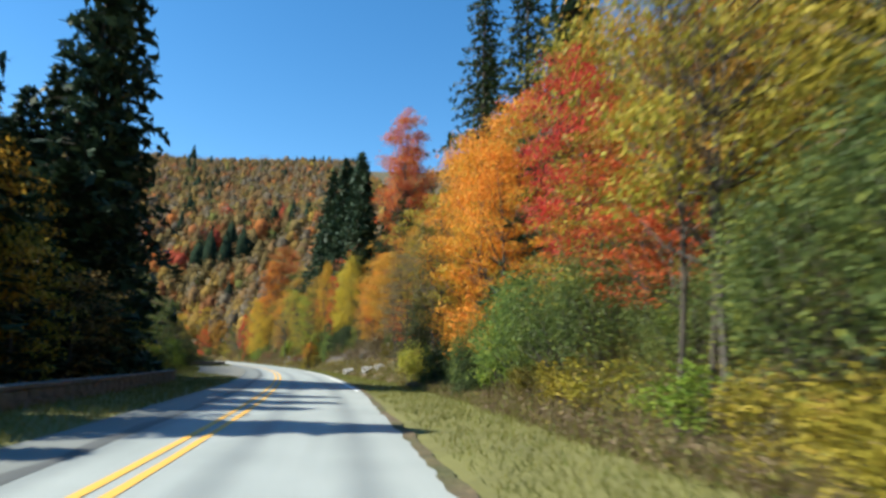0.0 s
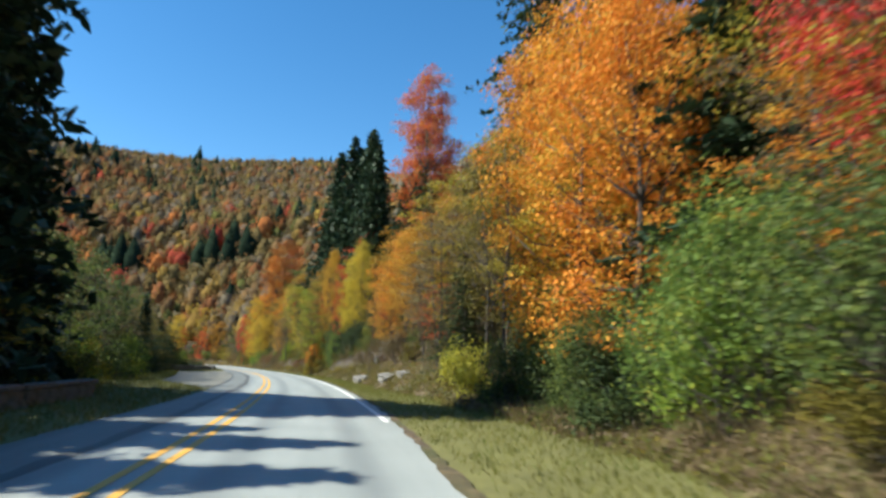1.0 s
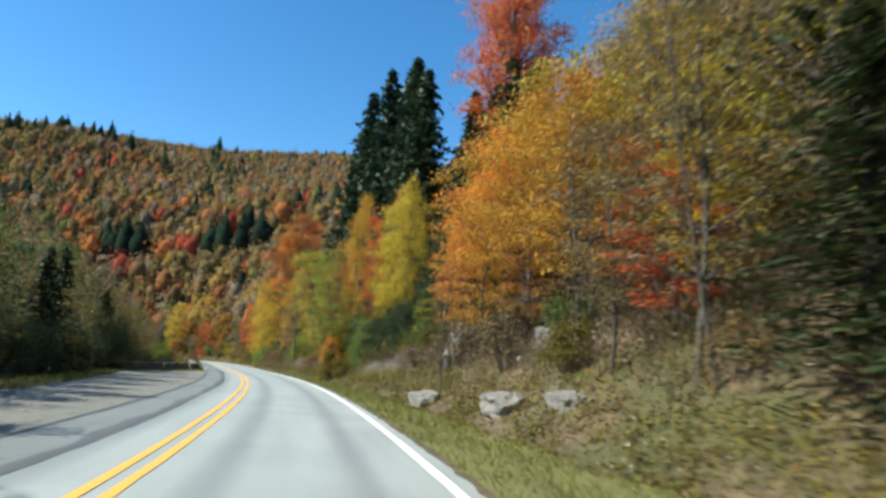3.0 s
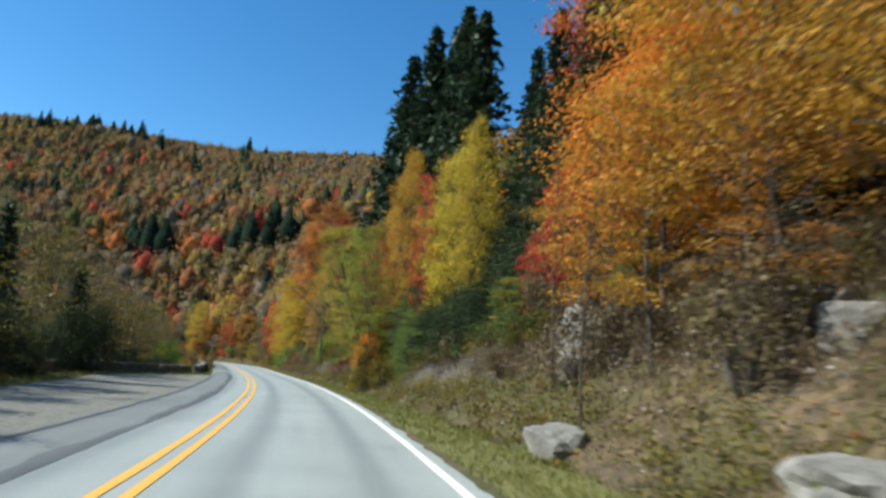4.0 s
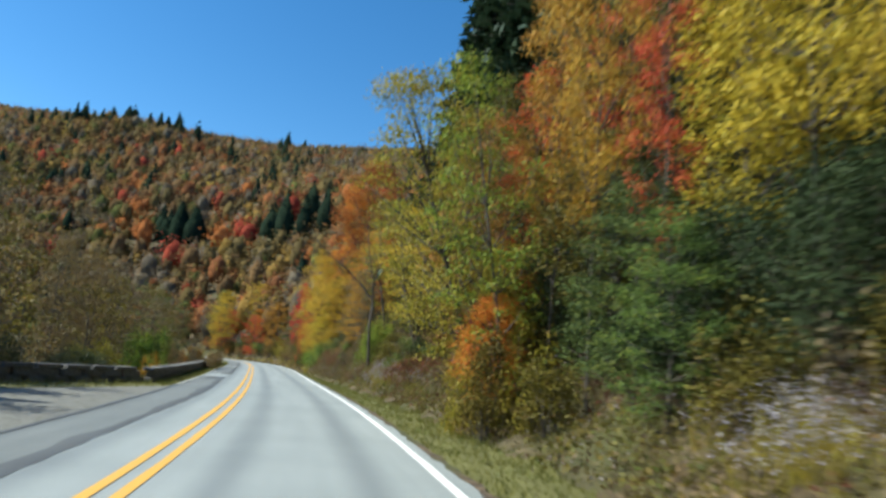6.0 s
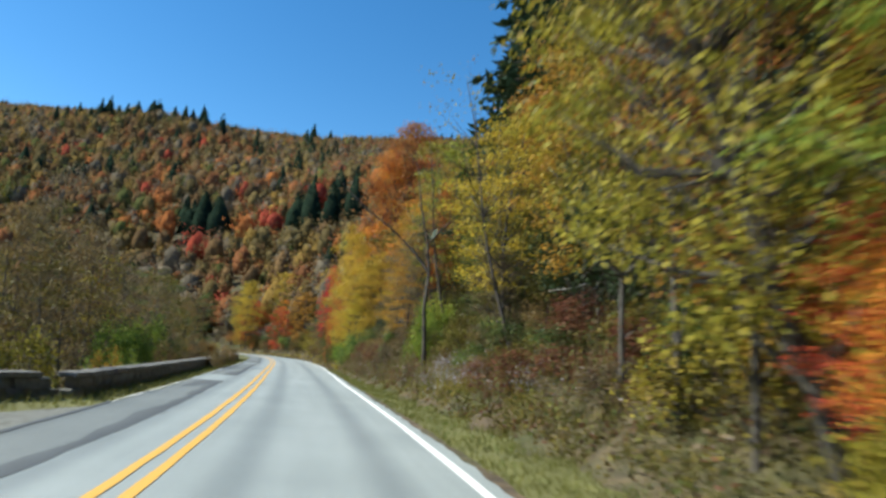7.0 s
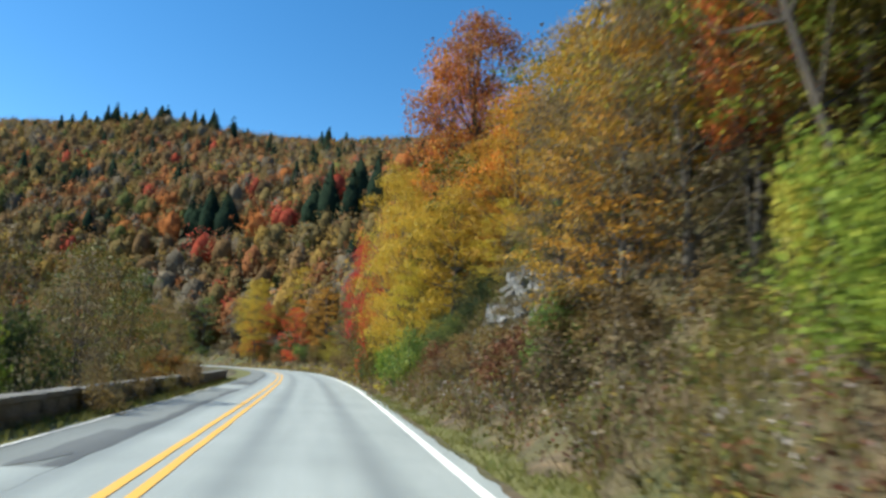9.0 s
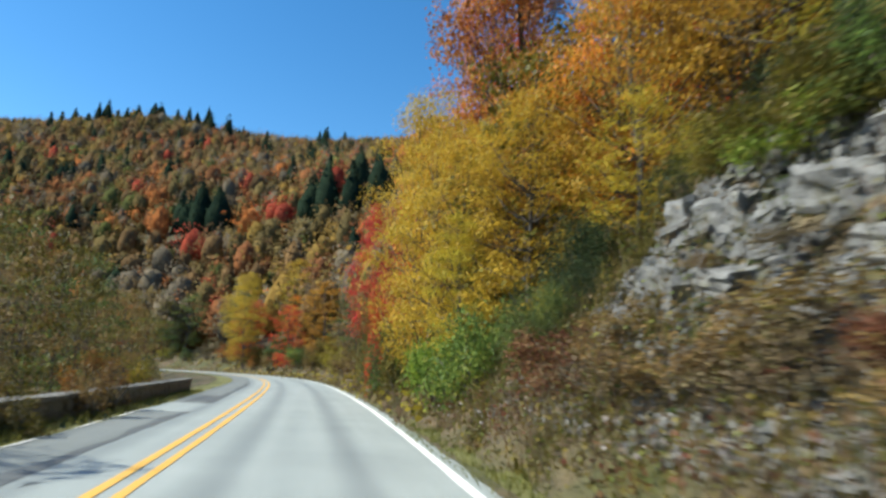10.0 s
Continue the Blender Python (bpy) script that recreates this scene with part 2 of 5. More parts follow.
DEADWOOD = bark_material("weathered_deadwood", (0.20, 0.185, 0.16), (0.40, 0.37, 0.33))
BARK_DARK = bark_material("dark_bark", (0.025, 0.02, 0.017), (0.10, 0.08, 0.06))


def ground_material():
    m, n, k, b = material("forest_floor")
    a, c, d = noise_node(n, k, 0.35, 5), noise_node(n, k, 3.5, 6), noise_node(n, k, 22, 4)
    litter = ramp(n, [(0.25, (0.04, 0.03, 0.019)), (0.5, (0.098, 0.07, 0.04)), (0.75, (0.19, 0.13, 0.07))])
    k.new(c.outputs[0], litter.inputs[0])
    green = ramp(n, [(0.3, (0.03, 0.035, 0.013)), (0.7, (0.10, 0.095, 0.03))])
    k.new(d.outputs[0], green.inputs[0])
    part_of = ramp(n, [(0.42, (0, 0, 0)), (0.6, (1, 1, 1))])
    k.new(a.outputs[0], part_of.inputs[0])
    k.new(mix(n, k, part_of.outputs[0], litter.outputs[0], green.outputs[0]), b.inputs["Base Color"])
    b.inputs["Roughness"].default_value = 0.95
    bumped(n, k, b, c.outputs[0], 0.7, 0.12)
    return m


def verge_material():
    m, n, k, b = material("mown_verge")
    a, c = noise_node(n, k, 0.6, 4), noise_node(n, k, 14, 5)
    r = ramp(n, [(0.3, (0.09, 0.09, 0.03)), (0.55, (0.15, 0.145, 0.042)), (0.75, (0.115, 0.138, 0.036))])
    k.new(mix(n, k, 0.5, a.outputs[0], c.outputs[0]), r.inputs[0])
    k.new(r.outputs[0], b.inputs["Base Color"])
    b.inputs["Roughness"].default_value = 0.95
    bumped(n, k, b, c.outputs[0], 0.6, 0.03)
    return m


def asphalt_material(name, dark, light, grain=0.35):
    """Worn asphalt. Its first map runs across (u, metres) and along (v, metres) the road: wheel tracks are a little darker."""
    m, n, k, b = material(name)
    uv = n.new("ShaderNodeUVMap")
    sep = n.new("ShaderNodeSeparateXYZ")
    k.new(uv.outputs[0], sep.inputs[0])
    mp = n.new("ShaderNodeMapping")
    mp.inputs["Scale"].default_value = (2.2, 0.12, 1)
    k.new(uv.outputs[0], mp.inputs[0])
    streak = n.new("ShaderNodeTexNoise")
    streak.inputs["Scale"].default_value, streak.inputs["Detail"].default_value = 1.0, 5
    k.new(mp.outputs[0], streak.inputs["Vector"])
    speck, blot = noise_node(n, k, 70, 3), noise_node(n, k, 0.5, 4)
    base = ramp(n, [(0.25, dark), (0.75, light)])
    k.new(mix(n, k, 0.45, streak.outputs[0], blot.outputs[0]), base.inputs[0])
    sp = ramp(n, [(0.3, (1 - grain,) * 3), (0.7, (1.0 + grain * 0.3,) * 3)])
    k.new(speck.outputs[0], sp.inputs[0])
    col = mix(n, k, 1.0, base.outputs[0], sp.outputs[0], "MULTIPLY")
    # wheel tracks: two a lane
    total = None
    for at in (0.85, 2.4, -0.95, -2.3):
        d = n.new("ShaderNodeMath")
        d.operation = "SUBTRACT"
        k.new(sep.outputs[0], d.inputs[0])
        d.inputs[1].default_value = at
        g = n.new("ShaderNodeMath")
        g.operation = "ABSOLUTE"
        k.new(d.outputs[0], g.inputs[0])
        f = n.new("ShaderNodeMapRange")
        f.interpolation_type = "SMOOTHSTEP"
        f.inputs[1].default_value, f.inputs[2].default_value, f.inputs[3].default_value, f.inputs[4].default_value = 0.0, 0.42, 1.0, 0.0
        k.new(g.outputs[0], f.inputs[0])
        if total:
            s = n.new("ShaderNodeMath")
            s.operation = "MAXIMUM"
            k.new(total, s.inputs[0])
            k.new(f.outputs[0], s.inputs[1])
            total = s.outputs[0]
        else:
            total = f.outputs[0]
    worn = n.new("ShaderNodeMath")
    worn.operation = "MULTIPLY"
    k.new(total, worn.inputs[0])
    k.new(streak.outputs[0], worn.inputs[1])
    k.new(mix(n, k, worn.outputs[0], col, mix(n, k, 1.0, col, (0.42, 0.44, 0.47), "MULTIPLY")), b.inputs["Base Color"])
    b.inputs["Roughness"].default_value = 0.62
    bumped(n, k, b, speck.outputs[0], 0.25, 0.004)
    return m


def paint_material(name, colour, worn=(0.3, 0.3, 0.29)):
    m, n, k, b = material(name)
    a, c = noise_node(n, k, 3, 4), noise_node(n, k, 40, 4)
    f = ramp(n, [(0.3, (1, 1, 1)), (0.42, (0.0, 0.0, 0.0))])
    k.new(mix(n, k, 0.5, a.outputs[0], c.outputs[0]), f.inputs[0])
    k.new(mix(n, k, f.outputs[0], colour, worn), b.inputs["Base Color"])
    b.inputs["Roughness"].default_value = 0.6
    return m


def rock_material(name, dark, light, scale=2.0):
    m, n, k, b = material(name)
    a, c = noise_node(n, k, scale, 8), noise_node(n, k, scale * 9, 5)
    r = ramp(n, [(0.3, dark), (0.5, tuple(0.5 * (p + q) for p, q in zip(dark, light))), (0.72, light)])
    k.new(mix(n, k, 0.4, a.outputs[0], c.outputs[0]), r.inputs[0])
    moss = ramp(n, [(0.55, (0, 0, 0)), (0.68, (0.8, 0.8, 0.8))])
    d = noise_node(n, k, scale * 0.7, 4)
    k.new(d.outputs[0], moss.inputs[0])
    k.new(mix(n, k, moss.outputs[0], r.outputs[0], (0.09, 0.085, 0.05)), b.inputs["Base Color"])
    b.inputs["Roughness"].default_value = 0.85
    bumped(n, k, b, mix(n, k, 0.5, a.outputs[0], c.outputs[0]), 0.9, 0.06)
    return m


FLOOR, VERGE = ground_material(), verge_material()
ASPHALT = asphalt_material("worn_asphalt", (0.26, 0.29, 0.285), (0.40, 0.435, 0.425))
PATCHED = asphalt_material("grey_patch_asphalt", (0.15, 0.165, 0.158), (0.235, 0.25, 0.24))
SEAM = asphalt_material("dark_seam_asphalt", (0.085, 0.09, 0.09), (0.15, 0.158, 0.155))
GRAVEL = rock_material("grey_gravel", (0.14, 0.14, 0.125), (0.225, 0.225, 0.2), 6)
YELLOW = paint_material("yellow_road_paint", (0.68, 0.38, 0.065), (0.44, 0.34, 0.19))
WHITE = paint_material("white_road_paint", (0.80, 0.80, 0.78), (0.42, 0.42, 0.41))
STONE = rock_material("grey_wall_stone", (0.085, 0.082, 0.078), (0.26, 0.25, 0.235), 5)
LEDGE = rock_material("pale_ledge_rock", (0.04, 0.04, 0.039), (0.29, 0.287, 0.28), 3.4)
ROCK = rock_material("grey_rock", (0.065, 0.061, 0.056), (0.30, 0.29, 0.268), 1.7)


# ---- building blocks ----
def mesh_of(name, verts, faces, mat, smooth=False):
    me = bpy.data.meshes.new(name)
    me.from_pydata([tuple(v) for v in verts], [], [tuple(f) for f in faces])
    for m in mat if isinstance(mat, (list, tuple)) else [mat]:
        me.materials.append(m)
    if smooth:
        me.shade_smooth()
    return me


def quads_mesh(name, v, mats, index=None, facing=None):
    """Mesh of loose quads from an array (n, 4, 3)."""
    n = len(v)
    me = bpy.data.meshes.new(name)
    me.vertices.add(4 * n)
    me.vertices.foreach_set("co", np.ascontiguousarray(v, dtype=np.float32).ravel())
    me.loops.add(4 * n)
    me.loops.foreach_set("vertex_index", np.arange(4 * n, dtype=np.int32))
    me.polygons.add(n)
    me.polygons.foreach_set("loop_start", np.arange(0, 4 * n, 4, dtype=np.int32))
    for m in mats:
        me.materials.append(m)
    if index is not None:
        me.polygons.foreach_set("material_index", np.asarray(index, dtype=np.int32))
    me.update(calc_edges=True)
    if facing is not None:
        me.normals_split_custom_set_from_vertices((facing.reshape(-1, 3) if facing.ndim == 3 else np.repeat(facing, 4, 0)).tolist())
    return me


def leaves(rng, at, size, lift=0.5, long=1.5, out=None, spread_of=1.0):
    """Leaf quads (pointed, slightly uneven) at the places given; lift: how far they lie flat; out: the way that each one faces."""
    n = len(at)
    nor = rng.normal(size=(n, 3)) * spread_of + (0, 0, lift * 2)
    if out is not None:
        nor = nor + out * 1.5
    nor /= np.linalg.norm(nor, axis=1, keepdims=True)
    t = np.cross(nor, rng.normal(size=(n, 3)))
    t /= np.linalg.norm(t, axis=1, keepdims=True) + 1e-9
    b = np.cross(nor, t)
    sz = (size * rng.uniform(0.65, 1.35, n))[:, None]
    sk = rng.uniform(-0.15, 0.25, n)[:, None]
    return np.stack([at - t * sz * long * 0.5, at - b * sz * 0.5 + t * sz * sk, at + t * sz * long * 0.5, at + b * sz * 0.5 + t * sz * sk], 1)


def blades(rng, foot, height, width, lean=0.35):
    """Grass blades or stalks: narrow quads that rise from the places given."""
    n = len(foot)
    a = rng.uniform(0, 2 * math.pi, n)
    h = (height * rng.uniform(0.5, 1.3, n))[:, None]
    side = np.stack([np.cos(a), np.sin(a), 0 * a], 1) * (width * rng.uniform(0.7, 1.3, n))[:, None] / 2
    up = np.concatenate([rng.normal(0, lean, (n, 2)), np.ones((n, 1))], 1) * h
    return np.stack([foot - side, foot + side, foot + up + side * 0.25, foot + up - side * 0.25], 1)


def tube(points, radii, sides=6):
    """Verts and faces of a tapered tube along the points."""
    pts = [Vector(p) for p in points]
    verts, faces = [], []
    for i, (p, r) in enumerate(zip(pts, radii)):
        d = (pts[min(i + 1, len(pts) - 1)] - pts[max(i - 1, 0)]).normalized()
        u = d.orthogonal().normalized()
        w = d.cross(u)
        verts += [p + (u * math.cos(a) + w * math.sin(a)) * r for a in (2 * math.pi * j / sides for j in range(sides))]
    for i in range(len(pts) - 1):
        for j in range(sides):
            a, b = i * sides + j, i * sides + (j + 1) % sides
            faces.append((a, b, b + sides, a + sides))
    faces.append(tuple(range(len(verts) - sides, len(verts))))
    return verts, faces


def joined(pieces):
    verts, faces = [], []
    for v, f in pieces:
        faces += [tuple(i + len(verts) for i in q) for q in f]
        verts += list(v)
    return verts, faces


def part(name, me, parent, label=""):
    ob = new(name, me)
    ob.parent = parent
    if label:
        tagged(ob, label)
    return ob


def strip(name, off_a, off_b, sa, sb, z, mat, step=1.0, rag=0.0, seed=0, cols=1, tags=None):
    """A band of the road's surface between two offsets, which may be functions of s."""
    rng = random.Random(seed)
    fa = off_a if callable(off_a) else (lambda s: off_a)
    fb = off_b if callable(off_b) else (lambda s: off_b)
    n = max(2, int((sb - sa) / step) + 1)
    verts, uvs = [], []
    for i in range(n):
        s = sa + (sb - sa) * i / (n - 1)
        a, b = fa(s) + rng.uniform(-rag, rag), fb(s) + rng.uniform(-rag, rag)
        for j in range(cols + 1):
            o = a + (b - a) * j / cols
            x, y = road(s, o)
            verts.append((x, y, z(s, o) if callable(z) else z))
            uvs.append((o, s))
    w = cols + 1
    faces = [(i * w + j, i * w + j + 1, (i + 1) * w + j + 1, (i + 1) * w + j) for i in range(n - 1) for j in range(cols)]
    me = mesh_of(name, verts, faces, mat)
    lay = me.uv_layers.new(name="plan")
    for lp in me.loops:
        lay.data[lp.index].uv = uvs[lp.vertex_index]
    ob = new(name, me)
    if tags:
        tagged(ob, *tags)
    return ob


# ---- ground ----
def spread(lo, hi, step, out_lo, out_hi, grow=1.12):
    mid = list(np.arange(lo, hi + step / 2, step))
    a, d = [], step
    while (a[-1] if a else lo) > out_lo:
        d *= grow
        a.append((a[-1] if a else lo) - min(d, 150))
    b, d = [], step
    while (b[-1] if b else hi) < out_hi:
        d *= grow
        b.append((b[-1] if b else hi) + min(d, 150))
    return np.array(a[::-1] + mid + b)


gx, gy = spread(-70, 26, 0.9, -2500, 2500), spread(-12, 175, 1.2, -2500, 2500)
xx, yy = np.meshgrid(gx, gy)
zz = terrain(xx.ravel(), yy.ravel())
w = len(gx)
cells = [(j * w + i, j * w + i + 1, (j + 1) * w + i + 1, (j + 1) * w + i) for j in range(len(gy) - 1) for i in range(w - 1)]
ground = new("ground", mesh_of("ground", np.stack([xx.ravel(), yy.ravel(), zz], 1), cells, FLOOR, smooth=True))
tagged(ground, "steep forest floor of brown leaf litter and weeds", "ground", kind="structure")


# the road: pale lanes, and a darker mended edge on the downhill side
def mended(s):
    return -1.05 + 0.05 * math.sin(s * 0.3)


def left_edge(s):
    """Where the downhill verge ends at the low wall."""
    return float(np.interp(s, [36, 46, 52, 84, 92], [-4.6, -7.0, -8.8, -8.8, -3.1]))


def flare(s):
    """How far the uphill lane widens towards the bend."""
    return float(np.interp(s, [104, 120, 130, 170], [0, 0.3, 0.42, 0.3]))


strip("road", mended, lambda s: float(np.interp(s, [18, 30], [3.25, 3.62])) + flare(s), -140, 420, 0.0, ASPHALT, cols=6, rag=0.02, tags=("pale grey worn two-lane asphalt road with dark wheel tracks", "road", "", "structure"))
strip("road", lambda s: -2.25 + 0.08 * math.sin(s * 0.21), mended, -140, 420, -0.004, PATCHED, cols=3, rag=0.03, seed=2, tags=("darker grey patched outer edge of the asphalt road", "road", "", "structure"))
for sa, sb in ((-20, 101.6), (106.5, 127), (131, 152)):
    strip("asphalt_seam", lambda s: -1.27 + 0.06 * math.sin(s * 0.9) + 0.04 * math.sin(s * 2.3), lambda s: mended(s) + 0.02, sa, sb, 0.004, SEAM, step=0.5, cols=1, rag=0.02, seed=int(sa), tags=("dark seam along the mended edge of the road", "road seam", "mended strips", "structure"))
for sa, sb, oa, ob in ((97.4, 101.6, -1.9, -1.2), (106.5, 110.5, -1.6, -1.2), (131, 136, -1.9, -1.2), (89.2, 89.5, -1.0, -0.55), (116.3, 116.6, -0.9, -0.5)):
    strip("asphalt_patch", oa, lambda s, ob=ob, sa=sa: min(ob, oa + 0.5 * (s - sa)), sa, sb, 0.003, SEAM, step=0.5, cols=2, rag=0.03, seed=int(sa), tags=("dark grey mended strip in the road surface", "asphalt patch", "mended strips", "structure"))
strip("asphalt_mend", -2.2, -1.0, 101.6, 106.5, 0.002, ASPHALT, step=0.5, cols=2, rag=0.03, seed=31, tags=("pale grey mended strip at the road's outer edge", "asphalt patch", "mended strips", "structure"))
strip("asphalt_mend", -2.2, -1.0, 127, 131, 0.002, ASPHALT, step=0.5, cols=2, rag=0.03, seed=32, tags=("pale grey mended strip at the road's outer edge", "asphalt patch", "mended strips", "structure"))
strip("asphalt_seam", -2.26, -2.17, 43.5, 91, 0.006, SEAM, step=0.6, rag=0.02, seed=33, tags=("thin dark seam between road and pull-off", "road seam", "mended strips", "structure"))
strip("pull_off", lambda s: float(np.interp(s, [43, 52, 80, 90], [-2.3, -5.6, -6.8, -2.3])), -2.16, 43, 90, -0.012, GRAVEL, cols=6, rag=0.06, seed=9, tags=("grey gravel pull-off beside the road", "pull-off", "", "structure"))
strip("verge", lambda s: float(np.interp(s, [18, 30], [3.15, 3.5])) + flare(s), lambda s: float(bank_foot(s)) + 0.35, -60, 200, lambda s, o: -0.03 + 0.03 * math.sin(s * 1.7 + o * 3) - 0.02 * (o > 4.5), VERGE, cols=5, rag=0.05, seed=7, tags=("mown yellow-green grass verge beside the road", "verge", "", "structure"))
strip("road_edge", lambda s: float(np.interp(s, [18, 30], [3.22, 3.58])) + flare(s), lambda s: float(np.interp(s, [18, 30], [3.42, 3.72])) + flare(s), -60, 140, 0.004, FLOOR, step=0.4, rag=0.05, seed=41, tags=("dark crumbled dirt along the road edge", "road edge", "", "structure"))
strip("verge", lambda s: left_edge(s) - 0.2, -2.1, -60, 200, lambda s, o: -0.035 + 0.015 * math.sin(s * 1.9 + o * 2), VERGE, cols=4, rag=0.05, seed=8, tags=("rough grass strip between the road and the low wall", "verge", "", "structure"))

# ---- road paint ----
strip("yellow_line", 0.07, 0.185, -140, 420, 0.008, YELLOW, rag=0.008, seed=3, tags=("solid yellow centre line, slightly worn paint", "road line", "centre lines", "structure"))
strip("yellow_line", -0.20, -0.085, -140, 420, 0.008, YELLOW, rag=0.008, seed=4, tags=("solid yellow centre line, slightly worn paint", "road line", "centre lines", "structure"))
strip("white_line", lambda s: 3.25 + flare(s), lambda s: 3.38 + flare(s), 27, 420, 0.008, WHITE, rag=0.008, seed=5, tags=("solid white edge line along the road", "road line", "", "structure"))
strip("white_line", -2.225, -2.197, 91, 128, 0.008, WHITE, rag=0.02, seed=6, tags=("thin worn white line along the outer road edge", "road line", "", "structure"))


# ---- trees ----
def deciduous(seed, height, radius, count, leaf, low=0.25, clumps=46, stout=1.0, flat=0.34, bark=None):
    """Meshes of a broad-leaved tree: trunk with limbs, and the crown's leaves in uneven clumps."""
    rng = np.random.default_rng(seed)
    lean = rng.normal(0, 0.05, 2) * height
    spine = [np.array([lean[0] * f ** 1.5 + 0.012 * height * math.sin(7 * f + seed), lean[1] * f ** 1.5 + 0.012 * height * math.cos(5 * f + seed), height * f]) for f in np.linspace(0, 0.92, 9)]
    r0 = (0.012 * height + 0.03) * stout
    wood = [tube(spine, [r0 * (1.25 if i == 0 else 1 - 0.1 * i) for i in range(9)], 7)]
    centres, sizes = [], []
    for c in range(clumps):
        f = low + (1 - low) * ((c + rng.uniform()) / clumps)
        g = (f - low) / (1 - low)
        prof = math.sin(math.pi * min(1, 0.16 + 0.8 * g)) ** 0.7
        a = c * 2.4 + rng.normal(0, 0.4)
        rr = radius * prof * rng.uniform(0.35, 1.0)
        base = spine[min(8, max(0, int(f * 0.78 * 9)))]
        at = np.array([base[0] + math.cos(a) * rr, base[1] + math.sin(a) * rr, height * f * rng.uniform(0.95, 1.03)])
        centres.append(at)
        sizes.append(radius * rng.uniform(0.12, 0.32))
        if c % 2 == 0 or rr > 0.6 * radius:
            mid = base * 0.45 + at * 0.55 + (0, 0, -0.05 * height * rng.uniform(0, 1))
            rb = r0 * (0.42 - 0.25 * g)
            wood.append(tube([base, mid, at], [rb, rb * 0.6, rb * 0.2], 4))
    centres, sizes = np.array(centres), np.array(sizes)
    pick = rng.choice(clumps, count, p=sizes ** 2 / (sizes ** 2).sum())
    d = rng.normal(size=(count, 3))
    d /= np.linalg.norm(d, axis=1, keepdims=True)
    far = rng.uniform(0.05, 1.0, count) ** 0.55
    d *= (far * sizes[pick])[:, None] * (1.5, 1.5, flat)
    # each spray droops towards its rim
    d[:, 2] -= 0.22 * sizes[pick] * far ** 2
    at = centres[pick] + d + rng.normal(size=(count, 3)) * 0.03 * radius
    v, f = joined(wood)
    return mesh_of("trunk", v, f, bark or BARK, smooth=True), quads_mesh("crown", leaves(rng, at, leaf, lift=0.7, out=0.6 * d / (np.linalg.norm(d, axis=1, keepdims=True) + 1e-6)), [LEAF["olive"]])


def conifer(seed, height, radius, leaf=0.3, whorls=26, low=0.08, needles="spruce", gaps=0.15, per=10):
    """Meshes of a conifer: straight trunk with drooping, layered branches."""
    rng = np.random.default_rng(seed)
    wood = [tube([(0, 0, height * f) for f in (0, 0.35, 0.7, 1.0)], [0.013 * height + 0.06, 0.010 * height + 0.03, 0.005 * height, 0.01], 7)]
    spots = []
    for k in range(whorls):
        f = low + (1 - low) * (k + rng.uniform(-0.3, 0.3)) / whorls
        reach = radius * (1.02 - f) ** 0.8 * rng.uniform(0.75, 1.15)
        for j in range(7):
            if rng.uniform() < gaps:
                continue
            a = j * 0.9 + k * 1.7 + rng.normal(0, 0.25)
            ln = reach * rng.uniform(0.6, 1.15) + 0.15
            droop = rng.uniform(0.12, 0.4) * ln
            z0 = height * f
            tip = (math.cos(a) * ln, math.sin(a) * ln, z0 - droop)
            wood.append(tube([(0, 0, z0), tip], [0.035, 0.006], 3))
            m = max(4, int(per * ln / radius * 1.6))
            u = rng.uniform(0.12, 1.05, m)
            side = rng.normal(0, 0.2, m) * ln * (1.15 - u)
            spots.append(np.stack([math.cos(a) * ln * u - math.sin(a) * side, math.sin(a) * ln * u + math.cos(a) * side, z0 - droop * u ** 1.6 - abs(rng.normal(0, 0.12, m)) + 0.03], 1))
    at = np.concatenate(spots)
    v, f = joined(wood)
    return mesh_of("trunk", v, f, BARK_DARK, smooth=True), quads_mesh("crown", leaves(rng, at, leaf, lift=0.9, long=2.4), [LEAF[needles]])


def bush(seed, radius, height, count, leaf, clumps=16):
    """Meshes of a shrub: several stems from the ground, and leaves in clumps."""
    rng = np.random.default_rng(seed)
    wood, centres = [], []
    for c in range(clumps):
        a, rr = rng.uniform(0, 2 * math.pi), radius * math.sqrt(rng.uniform(0.02, 1)) * 0.85
        h = height * rng.uniform(0.25, 0.9) * (1.1 - 0.5 * (rr / radius) ** 2)
        at = np.array([math.cos(a) * rr, math.sin(a) * rr, h])
        centres.append(at)
        wood.append(tube([at * (0.12, 0.12, 0) - (0, 0, 0.15), at * (0.5, 0.5, 0.55), at], [0.03, 0.02, 0.008], 4))
    centres = np.array(centres)
    pick = rng.integers(0, clumps, count)
    at = centres[pick] + rng.normal(size=(count, 3)) * (radius * 0.15, radius * 0.15, height * 0.11)
    at[:, 2] = np.maximum(at[:, 2], 0.02)
    v, f = joined(wood)
    return mesh_of("stems", v, f, BARK, smooth=True), quads_mesh("foliage", leaves(rng, at, leaf), [LEAF["olive"]])


